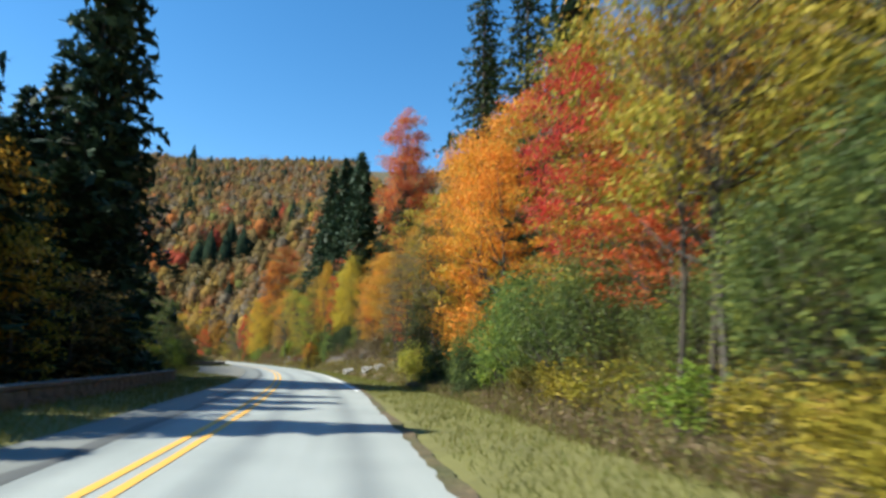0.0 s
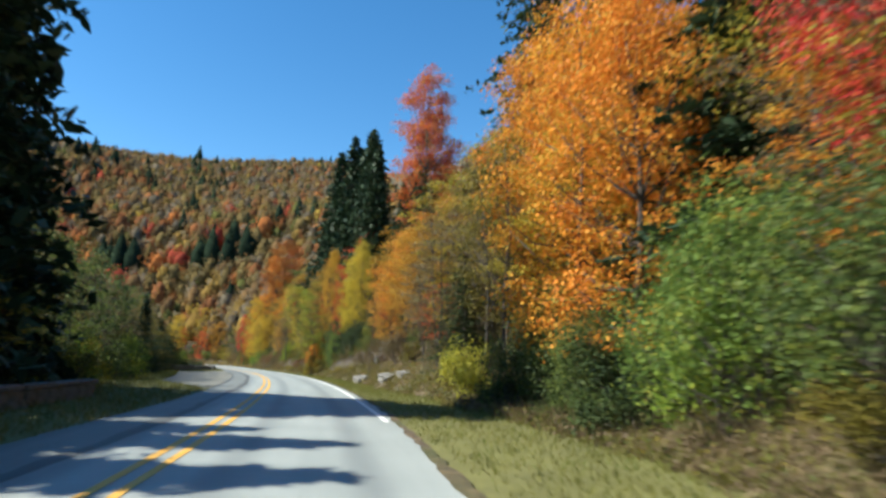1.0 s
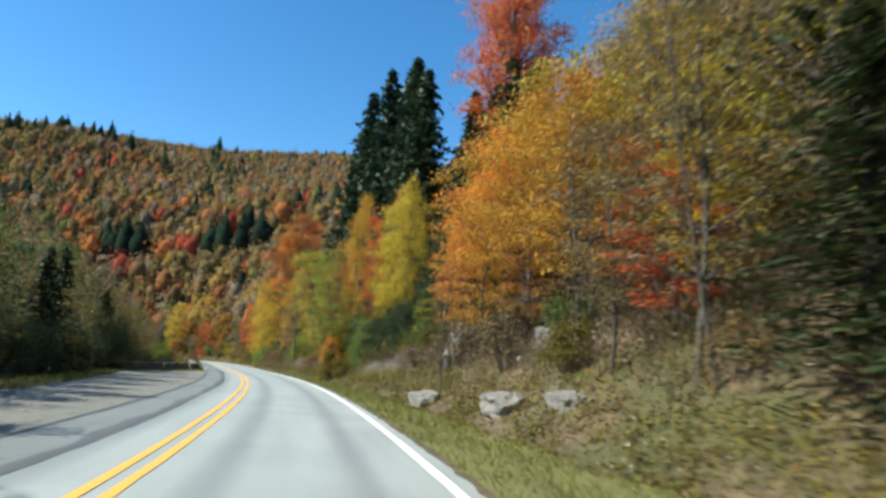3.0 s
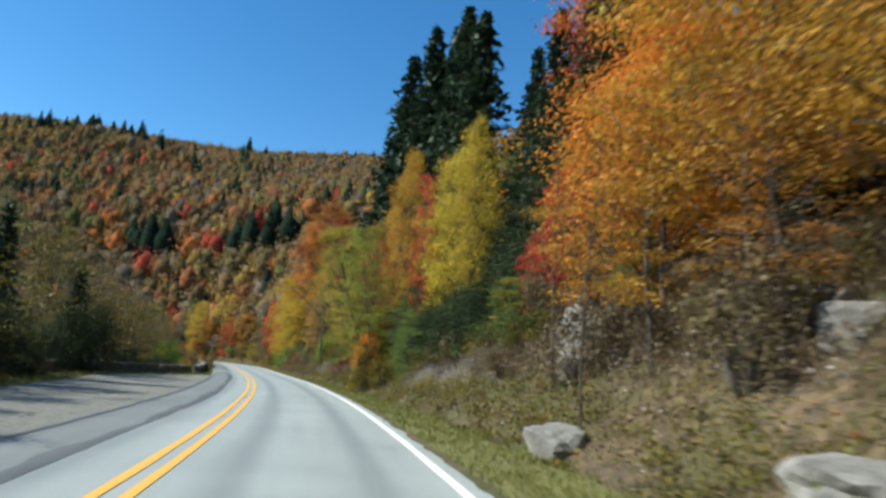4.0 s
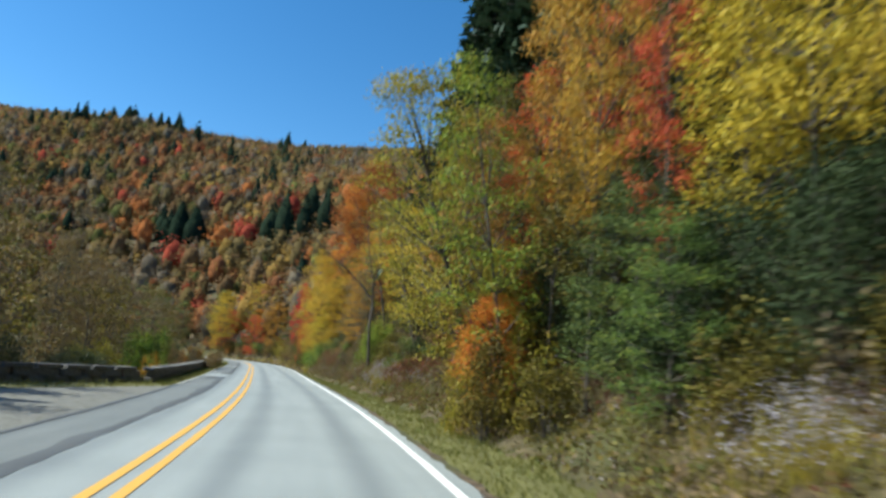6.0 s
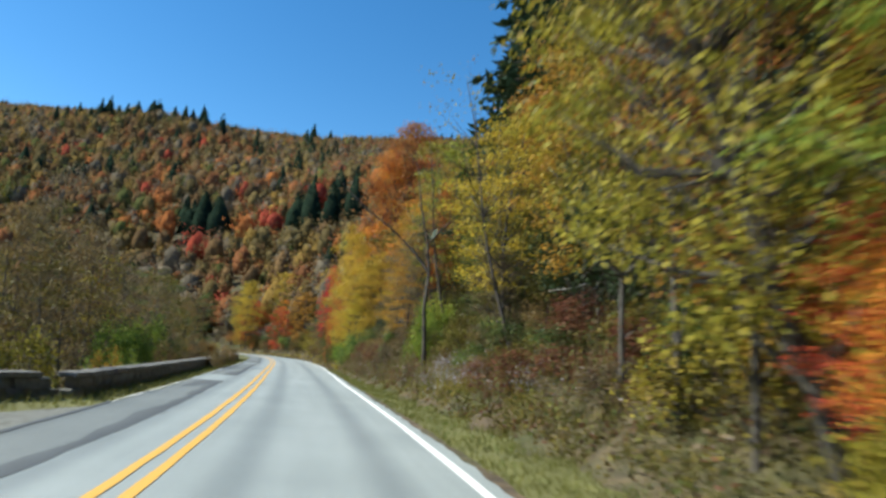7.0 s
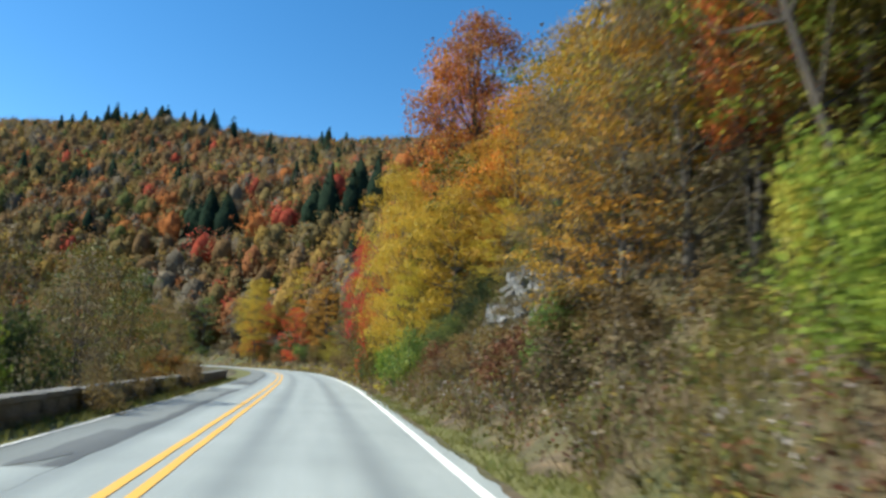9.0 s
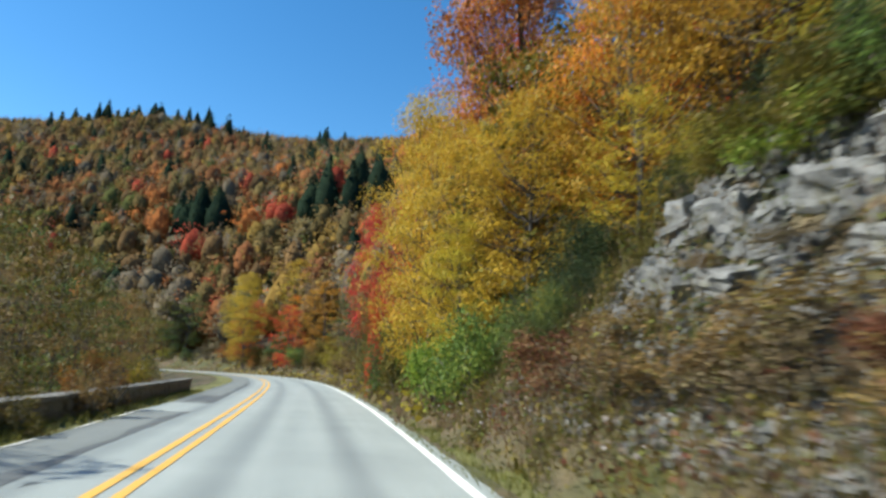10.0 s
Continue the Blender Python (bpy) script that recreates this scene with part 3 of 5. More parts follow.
SHAPES = {
    "tall": [deciduous(11 + i, 13.0, 3.6, 13000, 0.085, low=0.2, clumps=95) for i in range(2)],
    "oak": [deciduous(25, 17.0, 4.4, 17000, 0.12, low=0.36, clumps=110)],
    "near": [deciduous(31 + i, 8.5, 3.0, 14000, 0.07, low=0.1, clumps=85) for i in range(3)],
    "lifted": [deciduous(36 + i, 8.5, 3.2, 13000, 0.07, low=0.34, clumps=75, stout=0.7) for i in range(3)],
    "thin": [deciduous(41 + i, 10.0, 2.3, 5200, 0.075, low=0.26, clumps=60, stout=0.55, bark=BARK) for i in range(3)],
    "bare": [deciduous(46 + i, 10.0, 2.4, 500, 0.07, low=0.38, clumps=36, stout=0.5, bark=BARK_DARK) for i in range(2)],
    "mid": [deciduous(51 + i, 11.0, 3.7, 3400, 0.16, low=0.08, clumps=52) for i in range(4)],
    "low": [deciduous(56 + i, 11.0, 3.7, 2600, 0.14, low=0.03, clumps=44, stout=0.6) for i in range(4)],
    "spruce": [conifer(61 + i, 18.0, 3.6, 0.26, 42, per=22, gaps=0.06) for i in range(2)],
    "hemlock": [conifer(71 + i, 20.0, 4.2, 0.17, 46, needles="hemlock", per=22, gaps=0.1) for i in range(2)],
    "bush": [bush(81 + i, 1.4, 2.0, 3200, 0.065) for i in range(3)],
    "brush": [bush(86 + i, 1.3, 1.9, 1300, 0.075, clumps=14) for i in range(3)],
    "mound": [bush(91 + i, 2.6, 4.2, 12000, 0.07, clumps=70) for i in range(2)],
}
TALL = {"tall": 13.0, "oak": 17.0, "near": 8.6, "lifted": 8.6, "thin": 10.0, "bare": 10.0, "mid": 11.0, "low": 11.0, "spruce": 18.0, "hemlock": 20.0, "bush": 2.0, "brush": 1.9, "mound": 4.2}
WORD = {"red": "bright red", "crimson": "crimson", "orange": "bright orange", "rust": "rust-orange", "yellow": "yellow", "gold": "golden-brown", "olive": "olive-yellow", "brown": "thin brown", "green": "green", "lime": "light green", "amber": "amber-yellow", "lemon": "pale yellow", "maple": "orange-red", "leafy": "fresh green", "spruce": "dark green", "hemlock": "dark green", "sumac": "dark red", "moss": "dull olive", "dun": "dull brown"}
KIND = {"spruce": ("spruce_tree", "spruce tree", "drooping boughs"), "hemlock": ("hemlock_tree", "hemlock tree", "feathery branches"), "bush": ("shrub", "shrub", "loose leaves"), "brush": ("shrub", "shrub", "loose leaves"), "mound": ("shrub", "large shrub", "dense foliage"), "bare": ("bare_tree", "bare tree", "thin limbs")}
SHRUBS = ("bush", "brush", "mound")


def plant(shape, s, off, colour, scale=1.0, top=None, sink=0.1, variant=None, where="on the roadside bank", lean=0.0, lean_to=0.0):
    """One tree or shrub at its place by the road. top: how high it reaches over the road."""
    x, y = (float(v) for v in road(s, off))
    z = ground_z(x, y)
    name, kind, look_of = KIND.get(shape, ("maple_tree" if colour in ("red", "orange", "maple", "crimson") else "autumn_tree", "tree", "autumn leaves"))
    base = new(name)
    tagged(base, f"{WORD[colour]} {kind} with {look_of} {where}", kind.split()[-1])
    set_of = SHAPES[shape]
    k = (int(abs(s * 7.3 + off * 3.1)) if variant is None else variant) % len(set_of)
    wood, crown = set_of[k]
    part("stem" if shape in SHRUBS else "trunk", wood, base)
    c = part("foliage" if shape in SHRUBS else "crown", crown, base)
    c.material_slots[0].link = "OBJECT"
    c.material_slots[0].material = LEAF[colour]
    up = scale if top is None else (top - z + sink) / TALL[shape]
    turn = Matrix.Rotation(s * 1.7 + off * 2.3, 4, "Z")
    tip = Matrix.Rotation(radians(lean), 4, Vector((-math.sin(radians(lean_to)), math.cos(radians(lean_to)), 0)))
    base.matrix_world = Matrix.Translation((x, y, z - sink)) @ tip @ turn @ Matrix.Diagonal((scale, scale, up, 1))
    return base


# trees and shrubs that stand out along the bank: shape, along, off, colour, spread, top over the road
BANK = [
    # by the first bend: slim twin trunks under an olive crown, red maples, a green thicket
    ("lifted", 9.3, 7.8, "olive", 0.8, 11.0), ("bare", 9.9, 7.3, "gold", 0.8, 9.6), ("bare", 9.5, 7.6, "olive", 0.7, 9.0), ("lifted", 6.2, 9.0, "olive", 0.95, 11.5), ("lifted", 12.6, 9.8, "gold", 0.9, 12.5), ("lifted", 3.4, 9.6, "olive", 0.9, 10.5), ("hemlock", 12.0, 13.0, "hemlock", 0.6, 13), ("hemlock", 20.5, 12.6, "hemlock", 0.6, 12.5), ("hemlock", 16.4, 12.8, "hemlock", 0.6, 12), ("hemlock", 26.6, 12.0, "hemlock", 0.7, 17),
    ("lifted", 19.6, 9.4, "crimson", 0.6, 11.6), ("thin", 18.0, 9.6, "crimson", 0.8, 9.0), ("thin", 16.4, 9.6, "red", 0.7, 7.6), ("thin", 14.8, 9.2, "crimson", 0.7, 6.6), ("thin", 13.4, 9.2, "red", 0.6, 6.6), ("thin", 20.8, 9.2, "maple", 0.6, 6.6), ("thin", 17.2, 9.0, "olive", 0.8, 7.8), ("near", 22.0, 10.6, "dun", 0.75, 8.6), ("near", 18.0, 11.2, "olive", 0.8, 10.5), ("lifted", 23.4, 11.6, "olive", 0.9, 14),
    ("near", 26.4, 9.0, "orange", 0.85, 10.2), ("near", 29.6, 8.8, "orange", 0.85, 11.6), ("lifted", 28.2, 10.6, "orange", 0.9, 13.5), ("near", 33.0, 9.2, "orange", 0.5, 9.6), ("lifted", 31.6, 11.4, "gold", 0.9, 14.5),
    # hemlock-tinted bushes: shade under the trees is put into their leaf colour
    ("mound", 7.2, 7.9, "green", 0.55, 3.9), ("mound", 4.2, 8.0, "green", 0.7, 4.4), ("mound", 5.9, 8.6, "green", 0.6, 5.0), ("mound", 11.6, 8.6, "green", 0.5, 3.2), ("mound", 15.6, 8.8, "green", 0.7, 4.2), ("mound", 18.6, 8.5, "green", 0.7, 4.3), ("mound", 21.2, 8.2, "leafy", 0.66, 4.1), ("mound", 23.3, 8.2, "leafy", 0.5, 3.3), ("bush", 21.8, 7.9, "lime", 0.8, 2.2), ("mound", 26.2, 7.7, "green", 0.36, 2.6), ("mound", 29.2, 8.2, "green", 0.48, 3.6), ("bush", 30.8, 7.3, "green", 0.7, 2.2), ("bush", 25.4, 7.4, "green", 0.6, 0.9), ("bush", 27.3, 7.5, "green", 0.6, 1.0), ("brush", 9.6, 7.4, "lime", 0.8, 1.3), ("brush", 12.8, 7.5, "olive", 0.8, 1.3), ("bush", 7.4, 7.2, "olive", 0.7, 1.3), ("brush", 15.8, 7.6, "olive", 0.8, 1.3), ("bush", 18.4, 7.8, "moss", 0.7, 1.4), ("bush", 4.8, 6.9, "olive", 0.8, 1.5), ("bush", 24.2, 7.7, "hemlock", 0.9, 1.6), ("bush", 28.6, 7.9, "hemlock", 0.9, 2.0), ("bush", 26.6, 8.0, "hemlock", 0.9, 2.2), ("bush", 31.6, 7.6, "hemlock", 0.8, 1.8),
    ("near", 34.4, 9.6, "olive", 0.8, 9.4), ("lifted", 35.2, 9.4, "maple", 0.75, 13.6), ("lifted", 32.6, 10.4, "maple", 0.7, 13.0), ("near", 31.6, 9.6, "yellow", 0.75, 9.6), ("lifted", 36.6, 9.6, "olive", 0.75, 10.8), ("thin", 38.0, 9.4, "dun", 0.9, 11.0), ("lifted", 35.4, 12.3, "gold", 0.9, 14), ("hemlock", 31.4, 9.6, "hemlock", 0.32, 5.0), ("hemlock", 28.6, 9.9, "hemlock", 0.35, 5.2), ("hemlock", 34.0, 9.0, "hemlock", 0.3, 4.6),
    ("bush", 34.7, 7.0, "lemon", 0.72, 2.3), ("thin", 36.3, 8.0, "moss", 0.7, 9.0), ("bare", 32.8, 7.5, "brown", 0.6, 7.5), ("bare", 33.5, 7.9, "brown", 0.7, 9.5), ("bare", 37.4, 8.3, "brown", 0.7, 10.0), ("bush", 36.4, 7.3, "moss", 0.7, 1.6),
    # small hemlocks beside the road, tall ones behind leafy crowns
    ("hemlock", 39.2, 7.9, "hemlock", 0.42, 5.4), ("hemlock", 41.6, 8.4, "hemlock", 0.50, 6.4), ("hemlock", 37.4, 10.8, "hemlock", 0.5, 10), ("hemlock", 42.4, 12.4, "hemlock", 1.05, 30), ("hemlock", 38.8, 14.2, "hemlock", 1.1, 29), ("hemlock", 46.5, 14.0, "hemlock", 1.0, 26), ("near", 42.6, 10.2, "dun", 0.8, 11.5), ("near", 44.6, 10.6, "olive", 0.85, 13.5), ("lifted", 41.0, 11.4, "gold", 0.8, 14.5),
    # gold wood with slim trunks over leaf litter and stones
    ("thin", 46.4, 8.5, "red", 0.6, 5.6), ("thin", 49.2, 9.5, "red", 0.6, 7.2), ("thin", 44.6, 8.0, "dun", 0.75, 8.6), ("thin", 48.0, 9.4, "olive", 0.9, 10.5), ("near", 50.4, 10.6, "dun", 0.6, 12.0), ("thin", 45.4, 8.6, "yellow", 0.45, 7.6), ("thin", 50.2, 8.2, "gold", 0.8, 9.6), ("thin", 47.4, 7.8, "dun", 0.7, 6.8), ("bare", 51.0, 9.0, "brown", 0.8, 9.6), ("bare", 52.4, 8.9, "brown", 0.7, 9.6),
    ("lifted", 52.6, 9.4, "gold", 0.9, 9.6), ("lifted", 55.8, 9.0, "gold", 0.95, 10.2), ("lifted", 58.8, 9.2, "orange", 0.85, 10.6), ("thin", 59.6, 8.1, "orange", 0.6, 7.8), ("lifted", 60.6, 9.6, "orange", 0.55, 10.0), ("near", 54.5, 12.3, "gold", 1.0, 12.8), ("lifted", 57.8, 11.8, "orange", 0.85, 13.0), ("lifted", 49.0, 12.0, "gold", 1.0, 13.0), ("thin", 57.2, 7.9, "gold", 0.7, 7.0), ("thin", 53.8, 8.2, "rust", 0.6, 6.4), ("thin", 60.0, 8.0, "gold", 0.6, 7.4), ("bush", 50.9, 8.3, "green", 0.6, 3.4), ("bush", 49.4, 7.7, "moss", 0.6, 2.4),
    ("bare", 60.6, 7.3, "brown", 0.45, 9.0), ("bare", 57.0, 6.5, "brown", 0.4, 6.5), ("hemlock", 54.0, 13.0, "hemlock", 0.55, 10.0), ("hemlock", 58.2, 13.0, "hemlock", 0.55, 10.5), ("hemlock", 63.4, 12.0, "hemlock", 0.75, 16), ("hemlock", 66.6, 12.0, "hemlock", 0.8, 18), ("hemlock", 68.6, 10.8, "hemlock", 0.55, 11.5), ("hemlock", 71.2, 11.6, "hemlock", 0.6, 13),
    ("lifted", 64.6, 9.1, "crimson", 0.25, 8.0), ("near", 66.6, 9.2, "crimson", 0.27, 6.2), ("bush", 65.6, 9.0, "dun", 0.6, 5.0), ("thin", 67.2, 9.6, "rust", 0.35, 7.4), ("thin", 66.2, 9.8, "amber", 0.4, 8.8), ("mound", 68.4, 9.4, "hemlock", 0.5, 6.2), ("mound", 66.6, 10.6, "hemlock", 0.6, 8.0), ("near", 69.6, 10.2, "hemlock", 0.6, 9.4), ("bush", 64.4, 8.3, "moss", 0.7, 3.2), ("bush", 61.6, 9.8, "lime", 0.8, 5.4), ("bush", 65.4, 8.1, "green", 0.8, 3.4), ("thin", 66.6, 8.2, "olive", 0.35, 4.6), ("bush", 66.9, 8.2, "green", 0.7, 4.2), ("bush", 68.2, 7.9, "moss", 0.7, 3.0), ("bush", 64.4, 7.3, "dun", 0.7, 2.0),
    # the yellow tree; dark evergreen shrubs put a hollow's shade beside it
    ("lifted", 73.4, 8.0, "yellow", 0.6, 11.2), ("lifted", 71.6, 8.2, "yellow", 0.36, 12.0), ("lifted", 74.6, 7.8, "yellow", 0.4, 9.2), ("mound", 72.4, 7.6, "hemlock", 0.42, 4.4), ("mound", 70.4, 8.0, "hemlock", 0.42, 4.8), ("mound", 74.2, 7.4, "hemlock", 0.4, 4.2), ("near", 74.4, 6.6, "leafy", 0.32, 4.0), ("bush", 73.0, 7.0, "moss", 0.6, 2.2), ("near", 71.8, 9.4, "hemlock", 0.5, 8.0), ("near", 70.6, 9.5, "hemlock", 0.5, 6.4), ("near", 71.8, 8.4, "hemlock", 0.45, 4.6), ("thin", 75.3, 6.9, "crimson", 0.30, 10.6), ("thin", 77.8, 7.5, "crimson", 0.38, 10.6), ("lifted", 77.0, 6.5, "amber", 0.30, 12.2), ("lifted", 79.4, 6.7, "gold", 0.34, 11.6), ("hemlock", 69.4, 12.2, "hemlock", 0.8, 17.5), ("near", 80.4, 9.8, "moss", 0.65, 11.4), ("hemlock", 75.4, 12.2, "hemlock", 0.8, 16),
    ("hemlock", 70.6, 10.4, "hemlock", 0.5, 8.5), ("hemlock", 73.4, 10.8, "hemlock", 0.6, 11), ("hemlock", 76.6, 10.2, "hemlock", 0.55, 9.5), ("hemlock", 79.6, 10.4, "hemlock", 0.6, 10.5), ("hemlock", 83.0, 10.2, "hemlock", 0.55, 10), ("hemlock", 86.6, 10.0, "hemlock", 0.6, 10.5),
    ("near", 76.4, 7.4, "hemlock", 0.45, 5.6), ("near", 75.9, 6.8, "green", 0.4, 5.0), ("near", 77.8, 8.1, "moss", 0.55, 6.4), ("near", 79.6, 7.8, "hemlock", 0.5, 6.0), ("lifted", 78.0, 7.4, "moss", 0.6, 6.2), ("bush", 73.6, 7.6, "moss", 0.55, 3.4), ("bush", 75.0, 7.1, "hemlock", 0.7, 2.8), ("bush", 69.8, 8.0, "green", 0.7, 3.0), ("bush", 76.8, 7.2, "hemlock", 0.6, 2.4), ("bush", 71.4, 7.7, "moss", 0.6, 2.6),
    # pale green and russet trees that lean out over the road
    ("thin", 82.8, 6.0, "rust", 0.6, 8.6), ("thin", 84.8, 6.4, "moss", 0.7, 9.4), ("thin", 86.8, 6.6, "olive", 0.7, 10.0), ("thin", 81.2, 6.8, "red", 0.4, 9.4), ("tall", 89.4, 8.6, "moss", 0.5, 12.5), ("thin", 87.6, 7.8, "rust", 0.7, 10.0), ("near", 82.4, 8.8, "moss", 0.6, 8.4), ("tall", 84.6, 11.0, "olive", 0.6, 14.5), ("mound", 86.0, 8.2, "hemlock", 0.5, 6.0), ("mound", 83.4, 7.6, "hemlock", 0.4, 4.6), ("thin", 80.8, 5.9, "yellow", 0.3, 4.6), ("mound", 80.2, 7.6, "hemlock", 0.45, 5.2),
    ("lifted", 79.6, 5.5, "maple", 0.26, 3.0), ("lifted", 80.6, 5.8, "crimson", 0.26, 2.8), ("bush", 78.8, 5.2, "moss", 0.5, 1.9), ("bush", 79.9, 5.2, "olive", 0.5, 1.8), ("brush", 78.6, 5.9, "olive", 0.5, 2.4), ("bush", 80.8, 6.4, "olive", 0.7, 3.4), ("brush", 83.2, 6.5, "olive", 0.8, 2.3), ("brush", 85.0, 6.5, "olive", 0.7, 2.0), ("brush", 84.2, 6.6, "moss", 0.7, 1.7), ("bush", 85.4, 7.0, "green", 0.6, 2.4), ("bush", 82.8, 6.9, "gold", 0.6, 3.2), ("bush", 77.4, 6.0, "moss", 0.6, 1.6),
    # firs on the crest of the bank
    ("spruce", 104.0, 12.2, "spruce", 1.4, 31), ("spruce", 109.0, 13.2, "spruce", 1.4, 30), ("spruce", 100.0, 13.0, "spruce", 1.4, 32), ("spruce", 106.6, 15.4, "spruce", 1.4, 33), ("spruce", 96.0, 14.6, "spruce", 1.4, 32), ("spruce", 112.4, 16.4, "spruce", 1.2, 30), ("spruce", 102.0, 15.8, "spruce", 1.3, 34), ("spruce", 113.6, 13.0, "spruce", 1.1, 23), ("spruce", 117.4, 14.0, "spruce", 1.0, 21), ("spruce", 107.0, 11.8, "spruce", 1.0, 22),
    ("oak", 69.6, 13.2, "red", 0.7, 28), ("oak", 71.2, 13.8, "red", 0.6, 25),
    ("spruce", 86.0, 12.6, "spruce", 1.2, 26), ("spruce", 90.5, 12.9, "spruce", 1.2, 29),
    # yellow crowns over a hollow, its shade put into dark evergreen shrubs; dark red leaves and weeds at their foot
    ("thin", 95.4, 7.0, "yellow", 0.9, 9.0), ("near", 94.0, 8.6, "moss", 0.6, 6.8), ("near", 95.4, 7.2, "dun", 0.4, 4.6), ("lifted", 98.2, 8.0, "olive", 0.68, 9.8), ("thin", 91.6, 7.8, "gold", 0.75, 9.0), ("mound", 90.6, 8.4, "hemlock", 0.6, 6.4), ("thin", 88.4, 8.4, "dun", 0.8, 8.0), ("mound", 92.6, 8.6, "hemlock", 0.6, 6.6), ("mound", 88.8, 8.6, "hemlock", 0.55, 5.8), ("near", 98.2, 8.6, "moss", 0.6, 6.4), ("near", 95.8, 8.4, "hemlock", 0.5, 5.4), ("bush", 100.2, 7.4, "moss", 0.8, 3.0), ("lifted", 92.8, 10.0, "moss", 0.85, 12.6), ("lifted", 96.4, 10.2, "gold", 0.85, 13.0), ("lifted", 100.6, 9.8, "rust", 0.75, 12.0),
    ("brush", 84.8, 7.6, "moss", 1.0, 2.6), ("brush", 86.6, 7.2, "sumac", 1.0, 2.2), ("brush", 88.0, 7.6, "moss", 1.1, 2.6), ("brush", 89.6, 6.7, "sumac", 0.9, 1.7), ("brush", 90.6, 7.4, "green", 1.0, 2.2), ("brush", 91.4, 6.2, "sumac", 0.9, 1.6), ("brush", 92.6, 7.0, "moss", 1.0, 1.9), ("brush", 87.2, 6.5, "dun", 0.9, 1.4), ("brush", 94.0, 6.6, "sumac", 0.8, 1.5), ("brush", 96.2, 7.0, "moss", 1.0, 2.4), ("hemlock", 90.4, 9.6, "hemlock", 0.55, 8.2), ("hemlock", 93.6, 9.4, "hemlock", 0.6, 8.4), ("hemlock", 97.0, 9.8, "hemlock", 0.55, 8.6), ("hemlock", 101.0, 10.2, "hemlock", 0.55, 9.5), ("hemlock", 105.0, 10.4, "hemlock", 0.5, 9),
    ("near", 101.6, 8.4, "green", 0.5, 7.6), ("near", 99.6, 8.6, "moss", 0.6, 9.2), ("bush", 103.8, 6.7, "lime", 0.7, 3.7), ("bush", 102.7, 6.2, "lime", 0.6, 2.8), ("bush", 104.6, 7.0, "lemon", 0.4, 4.2), ("near", 105.6, 8.6, "moss", 0.55, 7.0), ("thin", 107.4, 7.0, "dun", 0.7, 7.4), ("near", 108.4, 9.6, "red", 0.7, 9.6), ("lifted", 106.6, 7.4, "red", 0.26, 9.6), ("thin", 107.6, 8.2, "crimson", 0.35, 8.6), ("near", 106.6, 10.4, "orange", 0.7, 11.0), ("lifted", 104.0, 9.2, "moss", 0.7, 9.6), ("thin", 106.6, 7.6, "lime", 0.8, 11.5), ("thin", 108.0, 7.4, "olive", 0.8, 12.0), ("bush", 91.0, 7.8, "sumac", 0.8, 3.0), ("bush", 94.2, 7.0, "green", 0.8, 2.6), ("bush", 98.8, 6.8, "moss", 0.8, 2.4), ("bush", 96.6, 6.6, "leafy", 0.6, 2.0),
    ("thin", 109.4, 6.9, "dun", 0.7, 8.4), ("thin", 111.2, 6.8, "dun", 0.7, 7.2), ("thin", 112.4, 7.2, "brown", 0.6, 7.4), ("thin", 108.4, 6.3, "gold", 0.6, 7.2), ("thin", 110.4, 7.6, "amber", 0.6, 9.4), ("thin", 107.2, 8.0, "gold", 0.7, 9.2), ("thin", 110.4, 6.2, "amber", 0.45, 5.8), ("thin", 111.9, 6.1, "dun", 0.42, 4.6), ("bush", 110.2, 5.9, "leafy", 0.5, 2.4), ("brush", 111.4, 5.5, "sumac", 0.7, 2.0), ("brush", 109.4, 5.6, "dun", 0.7, 1.8), ("brush", 107.6, 6.4, "dun", 0.9, 2.4), ("brush", 106.4, 7.2, "brown", 0.9, 2.8), ("bush", 110.4, 6.4, "brown", 0.8, 2.8), ("bush", 112.8, 6.2, "sumac", 0.6, 2.0), ("bush", 108.6, 6.6, "brown", 0.7, 2.6), ("bare", 110.8, 8.0, "gold", 0.6, 9.0), ("bare", 111.6, 7.8, "brown", 0.5, 8.0), ("bare", 109.8, 7.6, "brown", 0.6, 9.0),
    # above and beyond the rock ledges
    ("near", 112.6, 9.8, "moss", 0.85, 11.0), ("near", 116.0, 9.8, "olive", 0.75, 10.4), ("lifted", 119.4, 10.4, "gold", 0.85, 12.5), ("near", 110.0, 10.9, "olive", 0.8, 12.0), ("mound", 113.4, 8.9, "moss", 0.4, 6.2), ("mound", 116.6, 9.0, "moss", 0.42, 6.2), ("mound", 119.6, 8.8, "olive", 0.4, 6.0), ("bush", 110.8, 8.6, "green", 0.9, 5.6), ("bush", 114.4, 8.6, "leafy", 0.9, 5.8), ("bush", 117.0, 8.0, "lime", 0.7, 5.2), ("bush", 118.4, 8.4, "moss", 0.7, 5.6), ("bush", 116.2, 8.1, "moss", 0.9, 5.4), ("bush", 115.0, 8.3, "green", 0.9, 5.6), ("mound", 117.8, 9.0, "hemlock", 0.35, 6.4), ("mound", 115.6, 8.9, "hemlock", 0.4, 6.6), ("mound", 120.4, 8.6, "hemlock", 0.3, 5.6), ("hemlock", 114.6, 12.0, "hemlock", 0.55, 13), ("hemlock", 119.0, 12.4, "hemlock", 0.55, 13),
